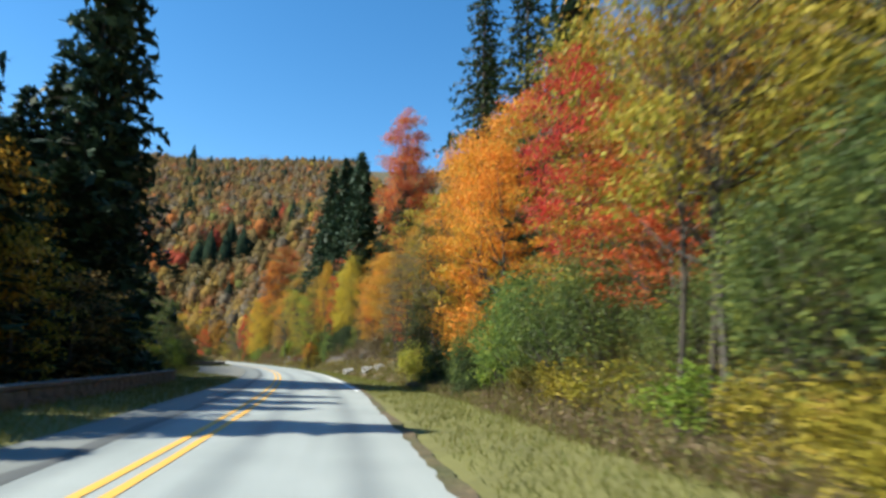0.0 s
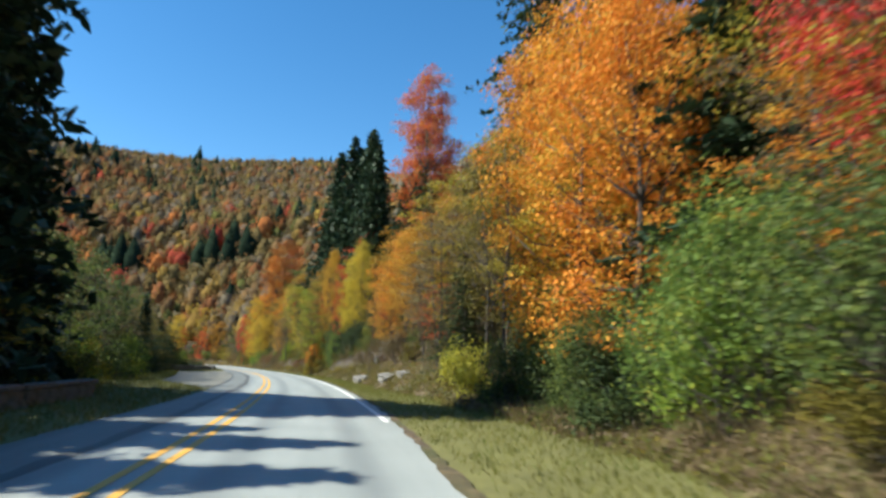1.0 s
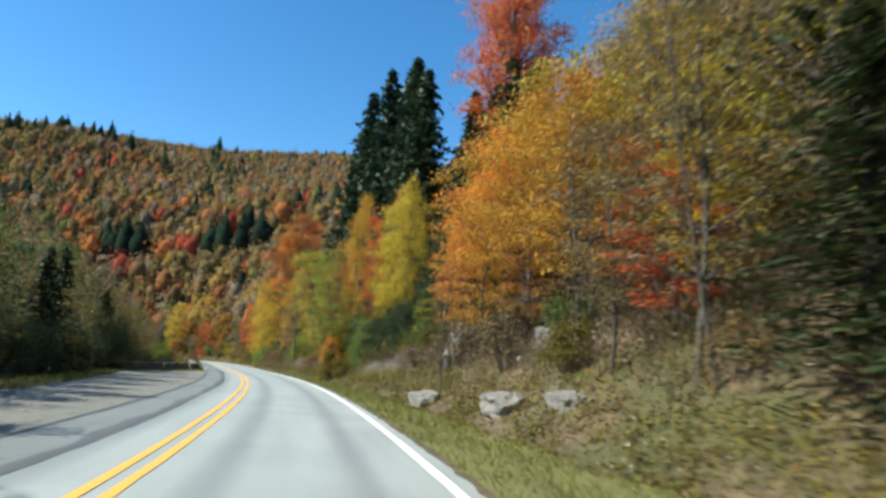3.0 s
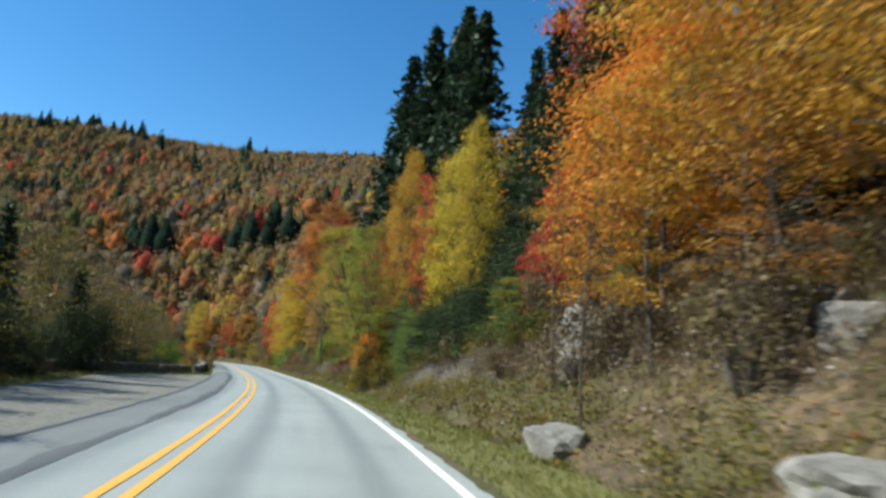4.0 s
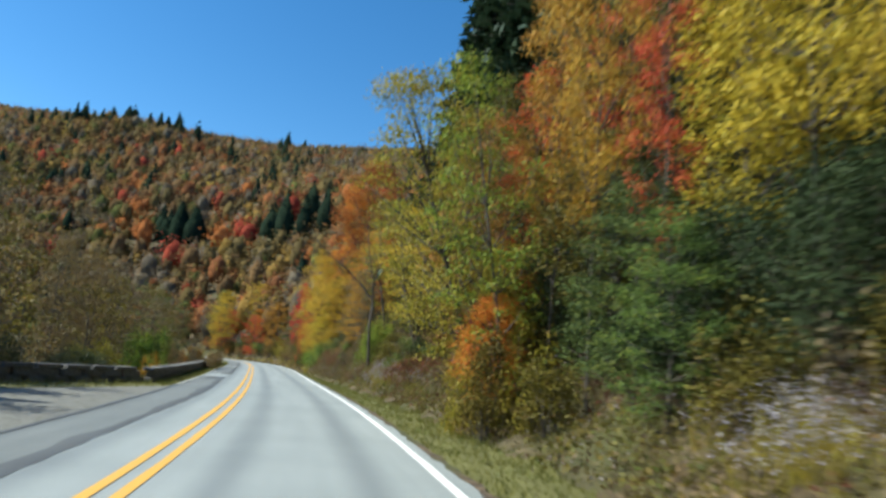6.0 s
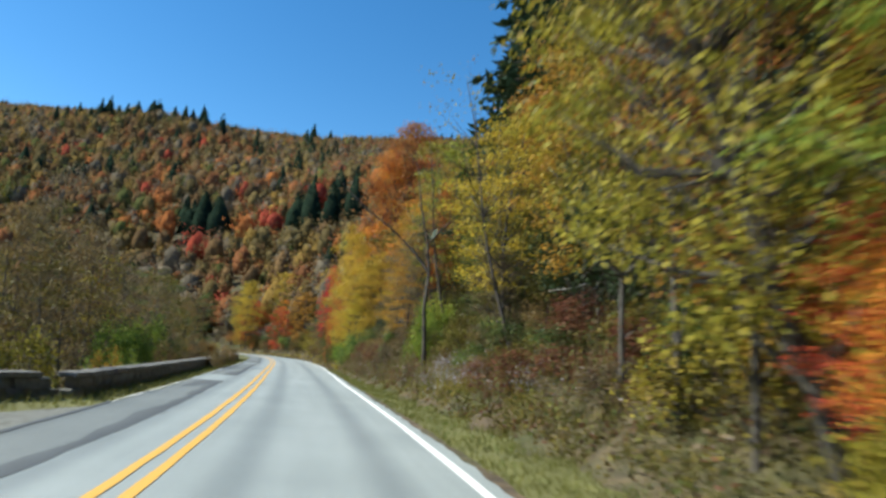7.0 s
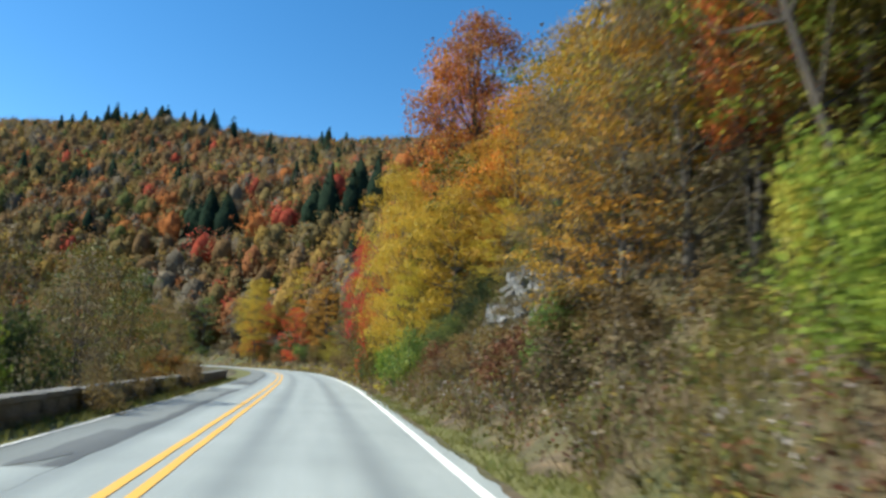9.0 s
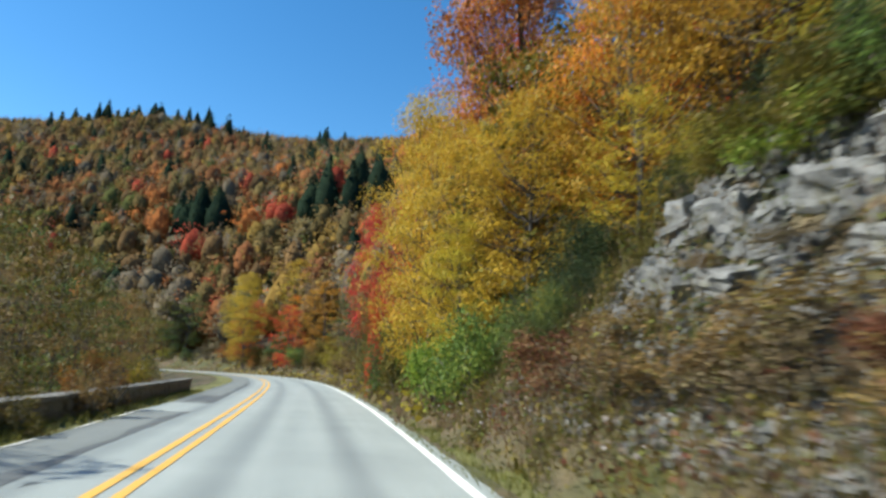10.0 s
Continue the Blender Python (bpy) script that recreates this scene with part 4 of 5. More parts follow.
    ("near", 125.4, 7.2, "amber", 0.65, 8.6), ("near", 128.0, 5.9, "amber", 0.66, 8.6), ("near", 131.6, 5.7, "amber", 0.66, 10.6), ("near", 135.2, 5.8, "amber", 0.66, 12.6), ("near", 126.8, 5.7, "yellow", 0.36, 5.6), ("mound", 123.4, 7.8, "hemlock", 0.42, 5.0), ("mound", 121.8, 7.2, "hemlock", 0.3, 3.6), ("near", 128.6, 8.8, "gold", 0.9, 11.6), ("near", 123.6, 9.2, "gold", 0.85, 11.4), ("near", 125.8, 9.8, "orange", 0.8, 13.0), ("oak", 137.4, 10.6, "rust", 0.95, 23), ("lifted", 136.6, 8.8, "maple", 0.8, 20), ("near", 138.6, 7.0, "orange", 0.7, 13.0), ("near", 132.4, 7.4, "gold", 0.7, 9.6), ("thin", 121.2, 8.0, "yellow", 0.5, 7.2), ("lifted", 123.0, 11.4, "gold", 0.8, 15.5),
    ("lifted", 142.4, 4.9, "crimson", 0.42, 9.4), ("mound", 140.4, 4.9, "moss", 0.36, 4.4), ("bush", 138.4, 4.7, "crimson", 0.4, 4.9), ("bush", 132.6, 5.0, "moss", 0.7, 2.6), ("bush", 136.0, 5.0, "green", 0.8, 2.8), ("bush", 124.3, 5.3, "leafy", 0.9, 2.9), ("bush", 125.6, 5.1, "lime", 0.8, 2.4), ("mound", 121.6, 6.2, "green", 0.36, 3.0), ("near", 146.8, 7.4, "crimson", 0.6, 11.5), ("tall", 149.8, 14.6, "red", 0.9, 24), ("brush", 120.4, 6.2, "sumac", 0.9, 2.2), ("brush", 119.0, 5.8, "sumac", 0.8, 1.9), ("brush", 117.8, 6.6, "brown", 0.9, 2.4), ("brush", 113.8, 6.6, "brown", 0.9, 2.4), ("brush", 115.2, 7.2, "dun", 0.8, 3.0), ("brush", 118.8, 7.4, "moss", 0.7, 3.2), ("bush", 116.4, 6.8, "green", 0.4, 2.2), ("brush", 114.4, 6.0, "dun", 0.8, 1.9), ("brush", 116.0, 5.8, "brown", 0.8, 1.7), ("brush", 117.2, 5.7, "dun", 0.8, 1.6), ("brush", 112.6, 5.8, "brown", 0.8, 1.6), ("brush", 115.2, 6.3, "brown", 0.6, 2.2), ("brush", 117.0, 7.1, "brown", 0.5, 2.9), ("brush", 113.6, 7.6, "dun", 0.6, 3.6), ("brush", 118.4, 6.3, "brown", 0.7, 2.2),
]
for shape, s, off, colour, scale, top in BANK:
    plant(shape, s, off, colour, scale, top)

plant("tall", 81.6, 6.1, "olive", 0.55, 9.0, where="leaning out over the road", lean=17, lean_to=196)
plant("thin", 79.4, 5.9, "lime", 0.6, 8.4, where="leaning out over the road", lean=12, lean_to=196)
plant("bare", 104.6, 7.4, "moss", 0.95, 12.0, lean=8, lean_to=180)
plant("bare", 93.8, 6.9, "olive", 0.8, 10.5, lean=14, lean_to=170)
plant("bare", 44.0, 7.9, "brown", 0.5, 13.5, lean=9, lean_to=120)


def forked_tree(s, off):
    """A slim dark tree by the road whose trunk forks: one limb leans out over the road, one stands up."""
    rng = random.Random(4)
    x, y = (float(v) for v in road(s, off))
    base = new("bare_tree")
    tagged(base, "slim dark bare tree with a forked leaning trunk on the bank", "tree")
    base.matrix_world = Matrix.Translation((x, y, ground_z(x, y) - 0.1))
    trunk = [(0.05, 0, 0), (0, 0, 1.2), (-0.12, 0.1, 2.6), (-0.05, 0.1, 3.9)]
    lean = [trunk[-1], (-0.7, 0.2, 4.7), (-1.7, 0.5, 5.6), (-2.7, 0.6, 6.3), (-4.1, 0.9, 7.6)]
    tall = [trunk[-1], (-0.2, 0.3, 5.0), (-0.55, 0.5, 6.4), (-0.95, 0.6, 8.8)]
    side = [tall[1], (0.5, 0.3, 5.8), (1.2, 0.4, 6.6), (2.1, 0.5, 7.9)]
    wood = [tube(trunk, [0.10, 0.08, 0.07, 0.062], 7), tube(lean, [0.065, 0.055, 0.042, 0.03, 0.008], 6), tube(tall, [0.065, 0.05, 0.035, 0.008], 6), tube(side, [0.045, 0.035, 0.024, 0.007], 5)]
    tips = []
    for line in (lean, tall, side):
        for i in range(1, len(line)):
            for j in range(5):
                f = rng.random()
                p = Vector(line[i - 1]).lerp(Vector(line[i]), f)
                d = Vector((rng.uniform(-1, 0.7), rng.uniform(-0.8, 0.8), rng.uniform(0.1, 1))) * rng.uniform(0.5, 1.1)
                q = p + d * 0.6 + Vector((rng.uniform(-0.1, 0.1), 0, rng.uniform(-0.1, 0.1)))
                wood.append(tube([p, q, p + d * 1.3], [0.018, 0.011, 0.004], 4))
                tips += [q, p + d * 1.3]
    for i in range(6):
        p = Vector((0, 0.05, 1.4 + 0.4 * i))
        d = Vector((rng.uniform(-1, 1), rng.uniform(-0.6, 0.6), rng.uniform(0.2, 0.8)))
        wood.append(tube([p, p + d * 0.6, p + d * 1.1 + Vector((0, 0, 0.2))], [0.02, 0.012, 0.004], 4))
        tips.append(p + d)
    v, f = joined(wood)
    part("trunk", mesh_of("trunk", v, f, BARK_DARK, smooth=True), base)
    g = np.random.default_rng(6)
    at = np.repeat(np.array([tuple(t) for t in tips]), 5, 0) + g.normal(size=(5 * len(tips), 3)) * 0.16
    part("crown", quads_mesh("crown", leaves(g, at, 0.07), [LEAF["brown"]]), base, "few thin brown leaves")


forked_tree(100.9, 5.8)


def dead_branch(s, off):
    """A pale broken branch that leans out of the brush."""
    x, y = (float(v) for v in road(s, off))
    base = new("dead_branch")
    tagged(base, "pale barkless dead branch leaning out of the dark brush", "branch")
    base.matrix_world = Matrix.Translation((x, y, ground_z(x, y) - 0.15))
    limb = [(0.25, 0.3, 0), (0.2, 0.2, 0.9), (0.1, 0.15, 1.5), (-0.1, 0.12, 1.62), (-0.45, 0.1, 1.5), (-0.95, 0.05, 1.4)]
    v, f = joined([tube(limb, [0.022, 0.02, 0.02, 0.018, 0.014, 0.006], 6), tube([limb[2], (0.25, 0.2, 1.9)], [0.012, 0.004], 5)])
    part("limb", mesh_of("limb", v, f, DEADWOOD, smooth=True), base)


dead_branch(90.6, 7.6)

# the woods behind them, and the brush at their foot
pick = random.Random(5)
MIXED = ["olive", "gold", "brown", "rust", "orange", "moss", "red", "green", "moss", "olive", "moss", "dun"]
for o0, o1, gap in ((11.5, 16, 5.0), (17, 25, 6.0)):
    s = -6.0
    while s < 150:
        s += gap * pick.uniform(0.7, 1.3)
        shape = "spruce" if pick.random() < 0.14 else "mid"
        plant(shape, s, pick.uniform(o0, o1), "spruce" if shape == "spruce" else pick.choice(MIXED), pick.uniform(0.7, 1.0), where="in the hillside woods")
for s in np.arange(127, 235, 4.6):
    plant("mid", s + pick.uniform(-1.5, 1.5), pick.uniform(6.2, 9.5), pick.choice(MIXED), pick.uniform(0.45, 0.75), where="in the hillside woods")
UNDER = ["green", "moss", "dun", "rust", "green", "olive", "lime", "sumac", "brown", "moss"]
for k in range(105):
    s = 3 + 190 * (k + pick.random()) / 105
    if 106 < s < 120.5:
        continue
    tint = pick.choice(UNDER)
    if 43 < s < 66:
        tint = pick.choice(["brown", "dun", "rust", "brown", "moss"])
    elif 94 < s < 108 and tint in ("rust", "lime"):
        tint = "moss"
    plant("brush", s, float(bank_foot(s)) + pick.uniform(1.6, 7.5), tint, pick.uniform(0.5, 1.1), where="on the roadside bank")

# the downhill side: tall spruces, then a belt of low thin woods
for s, off, top in ((30.6, -8.4, 21), (33.2, -8.1, 22), (23.2, -9.8, 11), (17.6, -9.5, 10), (31.6, -14.4, 22), (33.6, -15.9, 19), (32.6, -19.4, 20), (25.3, -9.7, 9.5), (21.2, -16.5, 14), (28.8, -8.6, 9), (12.6, -9.9, 12.5), (20.1, -9.3, 10.5), (13.2, -13.4, 15.5), (37.4, -13.6, 15), (38.6, -16.8, 17), (36.0, -18.8, 22), (36.6, -9.0, 12.5), (39.0, -10.8, 10.5), (35.0, -11.4, 15.5), (41.4, -13.0, 11), (34.4, -23.0, 20), (26.4, -16.0, 13), (9.0, -10.4, 8.5)):
    plant("spruce", s, off, "spruce", 1.05, top, where="by the road")
for s, off, top, c in ((8.2, -8.8, 5.5, "olive"), (11.9, -8.4, 6.4, "olive"), (14.9, -9.1, 8.0, "olive"), (17.2, -8.7, 7.6, "gold"), (20.6, -8.6, 8.2, "gold"), (24.4, -8.9, 7.8, "gold"), (22.7, -7.6, 5, "olive"), (43.4, -8.8, 5.5, "green"), (56.0, -10.2, 7.0, "green"), (59.4, -11.4, 7.0, "green"), (53.4, -11.6, 7.4, "moss"), (26.8, -7.2, 4, "brown"), (30.9, -7.1, 3.4, "olive"), (38.6, -9.0, 8.2, "green"), (41.5, -10.2, 8.0, "moss"), (44.0, -14.0, 6.5, "dun"), (46.5, -10.8, 7.6, "green"), (51.0, -11.8, 7.4, "green"), (63.0, -10.6, 6.6, "green"), (67.5, -11.2, 7.2, "green")):
    plant("mid", s, off, c, 0.55, top, where="beside the road")
for s, off, c, top in ((54.2, -7.6, "lime", 2.2), (52.4, -8.0, "green", 1.6), (38.6, -6.9, "moss", 1.6), (40.6, -7.2, "olive", 1.5), (42.6, -7.6, "lime", 1.9), (47.3, -8.8, "lime", 2.4), (50.4, -9.9, "green", 2.2), (97.5, -6.4, "olive", 1.2), (107.6, -6.3, "lime", 1.5), (112.7, -6.3, "lime", 2.2), (116.0, -6.6, "lime", 2.3), (120.0, -6.6, "green", 2.0), (45.3, -7.8, "olive", 1.6), (135.5, -5.5, "rust", 1.2), (139.6, -5.7, "olive", 1.4)):
    plant("bush", s, off, c, 0.9, top, where="behind the low wall")
for s, off, top in ((61.0, -8.3, 2.4), (65.4, -8.4, 2.2), (70.2, -8.2, 2.6), (75.0, -8.3, 2.0), (79.6, -8.1, 3.0), (83.8, -7.7, 3.2), (87.0, -6.7, 1.3), (90.2, -5.4, 1.0), (57.0, -8.6, 2.6)):
    plant("mound", s, off, "hemlock", 0.42, top, where="against the low wall")
for s, off, top in ((81.6, -8.6, 5.0), (68.0, -8.9, 5.6), (73.0, -9.4, 6.5)):
    plant("spruce", s, off, "spruce", 0.4, top, where="behind the low wall")
for s, off, c, top in ((111.6, -11.6, "dun", 7.2), (114.2, -12.4, "brown", 7.6), (117.0, -12.8, "dun", 7.6), (120.4, -12.6, "dun", 7.6), (124.0, -12.0, "brown", 7.0), (128.2, -12.8, "dun", 7.2)):
    plant("thin", s, off, c, 0.6, top, where="behind the low wall")
for s, off, c, top in ((113.6, -2.7, "brown", 1.0), (114.8, -2.8, "dun", 0.9), (117.2, -2.8, "brown", 0.8), (121.0, -2.7, "moss", 0.7), (125.0, -2.8, "brown", 1.0), (127.4, -3.0, "dun", 1.1), (129.0, -3.4, "rust", 1.0), (98.6, -4.2, "gold", 0.9), (102.0, -4.4, "lime", 0.9), (109.0, -4.4, "brown", 1.1), (118.8, -4.2, "dun", 1.2), (123.0, -4.3, "brown", 1.3)):
    plant("brush", s, off, c, 0.45, top, where="against the low wall")
# dark leaf tints: the woods' unlit near side is put into leaf colour
LEFT = ["dun", "moss", "brown", "moss", "dun", "olive", "brown", "green"]
SHADED_TINTS = ["dun", "moss", "green", "hemlock", "dun", "moss", "brown", "hemlock"]
for o0, o1, gap in ((8.6, 11.5, 3.4), (13, 20, 4.0), (24, 44, 8.5)):
    s = 42.0
    while s < 215:
        s += gap * pick.uniform(0.7, 1.3)
        o = pick.uniform(o0, o1)
        c = "spruce" if pick.random() < 0.07 and s < 80 else pick.choice(["brown", "dun", "moss", "dun", "olive"] if 97 < s < 132 else SHADED_TINTS if s < 97 else LEFT)
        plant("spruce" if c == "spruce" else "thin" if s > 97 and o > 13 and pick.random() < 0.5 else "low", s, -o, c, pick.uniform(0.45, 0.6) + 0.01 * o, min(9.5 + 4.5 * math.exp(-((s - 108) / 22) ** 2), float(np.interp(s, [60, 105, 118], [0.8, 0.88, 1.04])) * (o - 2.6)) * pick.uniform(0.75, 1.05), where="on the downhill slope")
for shape, s, off, c, scale, top in (("lifted", 191.0, 5.5, "yellow", 0.85, 11.8), ("near", 193.4, 6.4, "amber", 0.7, 9.0), ("thin", 188.0, 9.8, "amber", 0.9, 14.0), ("thin", 187.6, 9.4, "olive", 0.9, 11.0), ("thin", 184.4, 8.4, "orange", 0.8, 9.0), ("thin", 181.0, 8.0, "gold", 0.8, 9.5), ("bush", 186.0, 7.0, "green", 1.3, 3.6), ("bush", 180.0, 6.6, "leafy", 1.2, 3.2), ("bush", 174.0, 6.4, "moss", 1.2, 3.4), ("bush", 190.0, 6.6, "moss", 1.2, 3.0)):
    plant(shape, s, off, c, scale, top, where="beside the bend of the road")


# ---- low stone wall along the downhill edge ----
def stone_mesh(seed, size, jitter=0.12):
    """A squared stone with worn, uneven corners."""
    rng = random.Random(seed)
    bm = bmesh.new()
    bmesh.ops.create_cube(bm, size=1.0)
    bmesh.ops.bevel(bm, geom=bm.edges[:], offset=0.1, segments=1, affect="EDGES")
    for v in bm.verts:
        v.co = Vector(c * d * (1 + rng.uniform(-jitter, jitter)) for c, d in zip(v.co, size))
    me = bpy.data.meshes.new("stone")
    bm.to_mesh(me)
    bm.free()
    me.materials.append(STONE)
    return me


FACE = [stone_mesh(i, (0.34, 0.78, 0.24)) for i in range(6)]
COPING = [stone_mesh(20 + i, (0.42, 0.96, 0.12), 0.06) for i in range(4)]


def stone_wall(s0, s1, off, label):
    wall = new("stone_wall")
    tagged(wall, label, "wall")
    rng = random.Random(int(s0) + 3)
    x0, y0 = road(s0, off(s0))
    wall.location = (float(x0), float(y0), -0.1)
    wall.matrix_world = Matrix.Translation(wall.location)

    def lay(name, meshes, s, z, length):
        x, y = road(s, off(s))
        x2, y2 = road(s + 0.5, off(s + 0.5))
        ob = part(name, rng.choice(meshes), wall)
        ob.matrix_local = Matrix.Translation((x - x0, y - y0, z + 0.1)) @ Matrix.Rotation(math.atan2(y2 - y, x2 - x) - math.pi / 2 + rng.uniform(-0.03, 0.03), 4, "Z") @ Matrix.Rotation(rng.uniform(-0.02, 0.02), 4, "X") @ Matrix.Diagonal((1, length, 1, 1))
    for row, z in enumerate((0.03, 0.25)):
        s = s0 + 0.3 * row
        while s < s1:
            ln = rng.uniform(0.8, 1.15)
            lay("stone", FACE, s, z, ln)
            s += 0.78 * ln + 0.01
    s = s0
    while s < s1:
        lay("coping_stone", COPING, s, 0.43 + rng.uniform(-0.01, 0.01), 1.0)
        s += 0.97


stone_wall(92, 141, lambda s: -3.2 + 0.05 * math.sin(s * 0.2), "low grey stone guard wall with pale coping along the road")
stone_wall(52, 91.5, lambda s: float(np.interp(s, [52, 82, 92], [-9.2, -8.6, -3.3])), "low grey stone wall behind the gravel pull-off")
stone_wall(-4, 35, lambda s: -4.9, "low dark stone wall in the shade of spruces")


# ---- rock ----
def boulder_mesh(seed, size, rough=0.5, cuts=3):
    bm = bmesh.new()
    bmesh.ops.create_icosphere(bm, subdivisions=cuts, radius=1.0)
    for v in bm.verts:
        p = v.co.normalized()
        n = noise.noise(p * 1.3 + Vector((seed * 3.1, seed, 0))) * rough + noise.noise(p * 3.5 + Vector((seed, 0, 5))) * rough * 0.4
        q = p * (1 + n)
        v.co = Vector((max(-0.8, min(0.85, q.x)) * size[0], max(-0.85, min(0.8, q.y)) * size[1], max(-0.6, min(0.75, q.z)) * size[2]))
    me = bpy.data.meshes.new("boulder")
    bm.to_mesh(me)
    bm.free()
    me.materials.append(ROCK)
    return me


def boulder(seed, s, off, size, turn=0.0, label="pale grey weathered boulder lying on the grassy bank"):
    x, y = (float(v) for v in road(s, off))
    ob = new("boulder", boulder_mesh(seed, size))
    ob.matrix_world = pose(x, y, ground_z(x, y) + size[2] * 0.12, 4, -8, turn)
    return tagged(ob, label, "boulder")


boulder(1, 56.6, 5.95, (0.58, 0.75, 0.5), 20)
boulder(3, 52.9, 8.7, (0.5, 0.6, 0.5), 40)
boulder(4, 50.6, 6.5, (0.6, 1.1, 0.4), 0, "flat pale stone half sunk in brown weeds")
boulder(7, 60.6, 7.9, (0.5, 0.6, 0.5), 80)
boulder(8, 47.5, 6.9, (0.35, 0.5, 0.3), 30, "small pale stone at the foot of the bank")
boulder(11, 54.0, 9.2, (0.5, 0.6, 0.5), 75)

SLAB = []
for i in range(8):
    bm = bmesh.new()
    bmesh.ops.create_cube(bm, size=1.0)
    bmesh.ops.subdivide_edges(bm, edges=bm.edges[:], cuts=1, use_grid_fill=True)
    for v in bm.verts:
        n = noise.noise(v.co * 2.0 + Vector((i * 5.0, 0, 0)))
        m = noise.noise(v.co * 2.3 + Vector((0, i * 3.0, 7)))
        v.co = Vector((v.co.x * (1 + 0.5 * n), v.co.y * (1 + 0.4 * m), v.co.z * (1 + 0.5 * n) + 0.15 * m))
    me = bpy.data.meshes.new("rock_slab")
    bm.to_mesh(me)
    bm.free()
    me.materials.append(LEDGE)
    SLAB.append(me)


def ledge_mesh(seed, size):
    """A block of bedded rock: flat faces, broken edges, stepped along its beds."""
    bm = bmesh.new()
    bmesh.ops.create_cube(bm, size=2.0)
    bmesh.ops.subdivide_edges(bm, edges=bm.edges[:], cuts=5, use_grid_fill=True)
    shift = Vector((seed * 4.1, seed * 1.7, 0))
    for v in bm.verts:
        p = v.co.copy()
        bed = math.floor((p.z + 1) * 2.2 + 0.6 * noise.noise(p * 0.6 + shift))
        step = 0.22 * noise.noise(Vector((bed * 3.3, p.y * 0.7, seed * 2.0)))
        crack = 0.16 * noise.cell(Vector((p.y * 1.4 + seed, bed * 1.0, p.x * 1.4)))
        rough = 0.16 * noise.noise(p * 3.4 + shift) + 0.08 * noise.noise(p * 7.0 + shift)
        k = 1 + step + crack + rough
        v.co = Vector((p.x * k * size[0] * 0.5, p.y * (1 + 0.5 * step + rough) * size[1] * 0.5, (p.z * (1 + rough) + 0.18 * noise.noise(Vector((p.x, p.y, seed)))) * size[2] * 0.5))
    me = bpy.data.meshes.new("ledge")
    bm.to_mesh(me)
    bm.free()
    me.materials.append(LEDGE)
    return me


def broken_rock(seed, s, off, size, turn):
    """A tall fractured rock: a few bedded blocks that lean on one another."""
    x, y = (float(v) for v in road(s, off))
    base = new("outcrop")
    tagged(base, "tall pale fractured rock standing out of the wooded bank", "outcrop")
    base.matrix_world = pose(x, y, ground_z(x, y) - 0.2, 0, 0, turn)
    for i, (dx, dy, dz, k, tip) in enumerate(((0, 0, 0.35, 1.0, 8), (0.15, -0.55, 0.2, 0.7, -10), (-0.1, 0.6, 0.3, 0.75, 14), (0.25, 0.1, 1.0, 0.75, -6), (0.3, -0.5, 0.85, 0.5, 12), (-0.35, -0.2, 0.1, 0.5, 20), (0.45, 0.55, 1.0, 0.5, -14))):
        me = ledge_mesh(seed + i, [2 * k * v for v in (0.5 * size[0], 0.5 * size[1], 0.45 * size[2])])
        me.materials[0] = ROCK
        part("block", me, base).matrix_local = pose(dx * size[0], dy * size[1], dz * size[2], tip, -0.6 * tip, 23 * i)


broken_rock(40, 61.5, 8.6, (0.95, 1.1, 1.1), 15)
broken_rock(50, 63.1, 9.5, (0.7, 0.8, 0.8), 60)


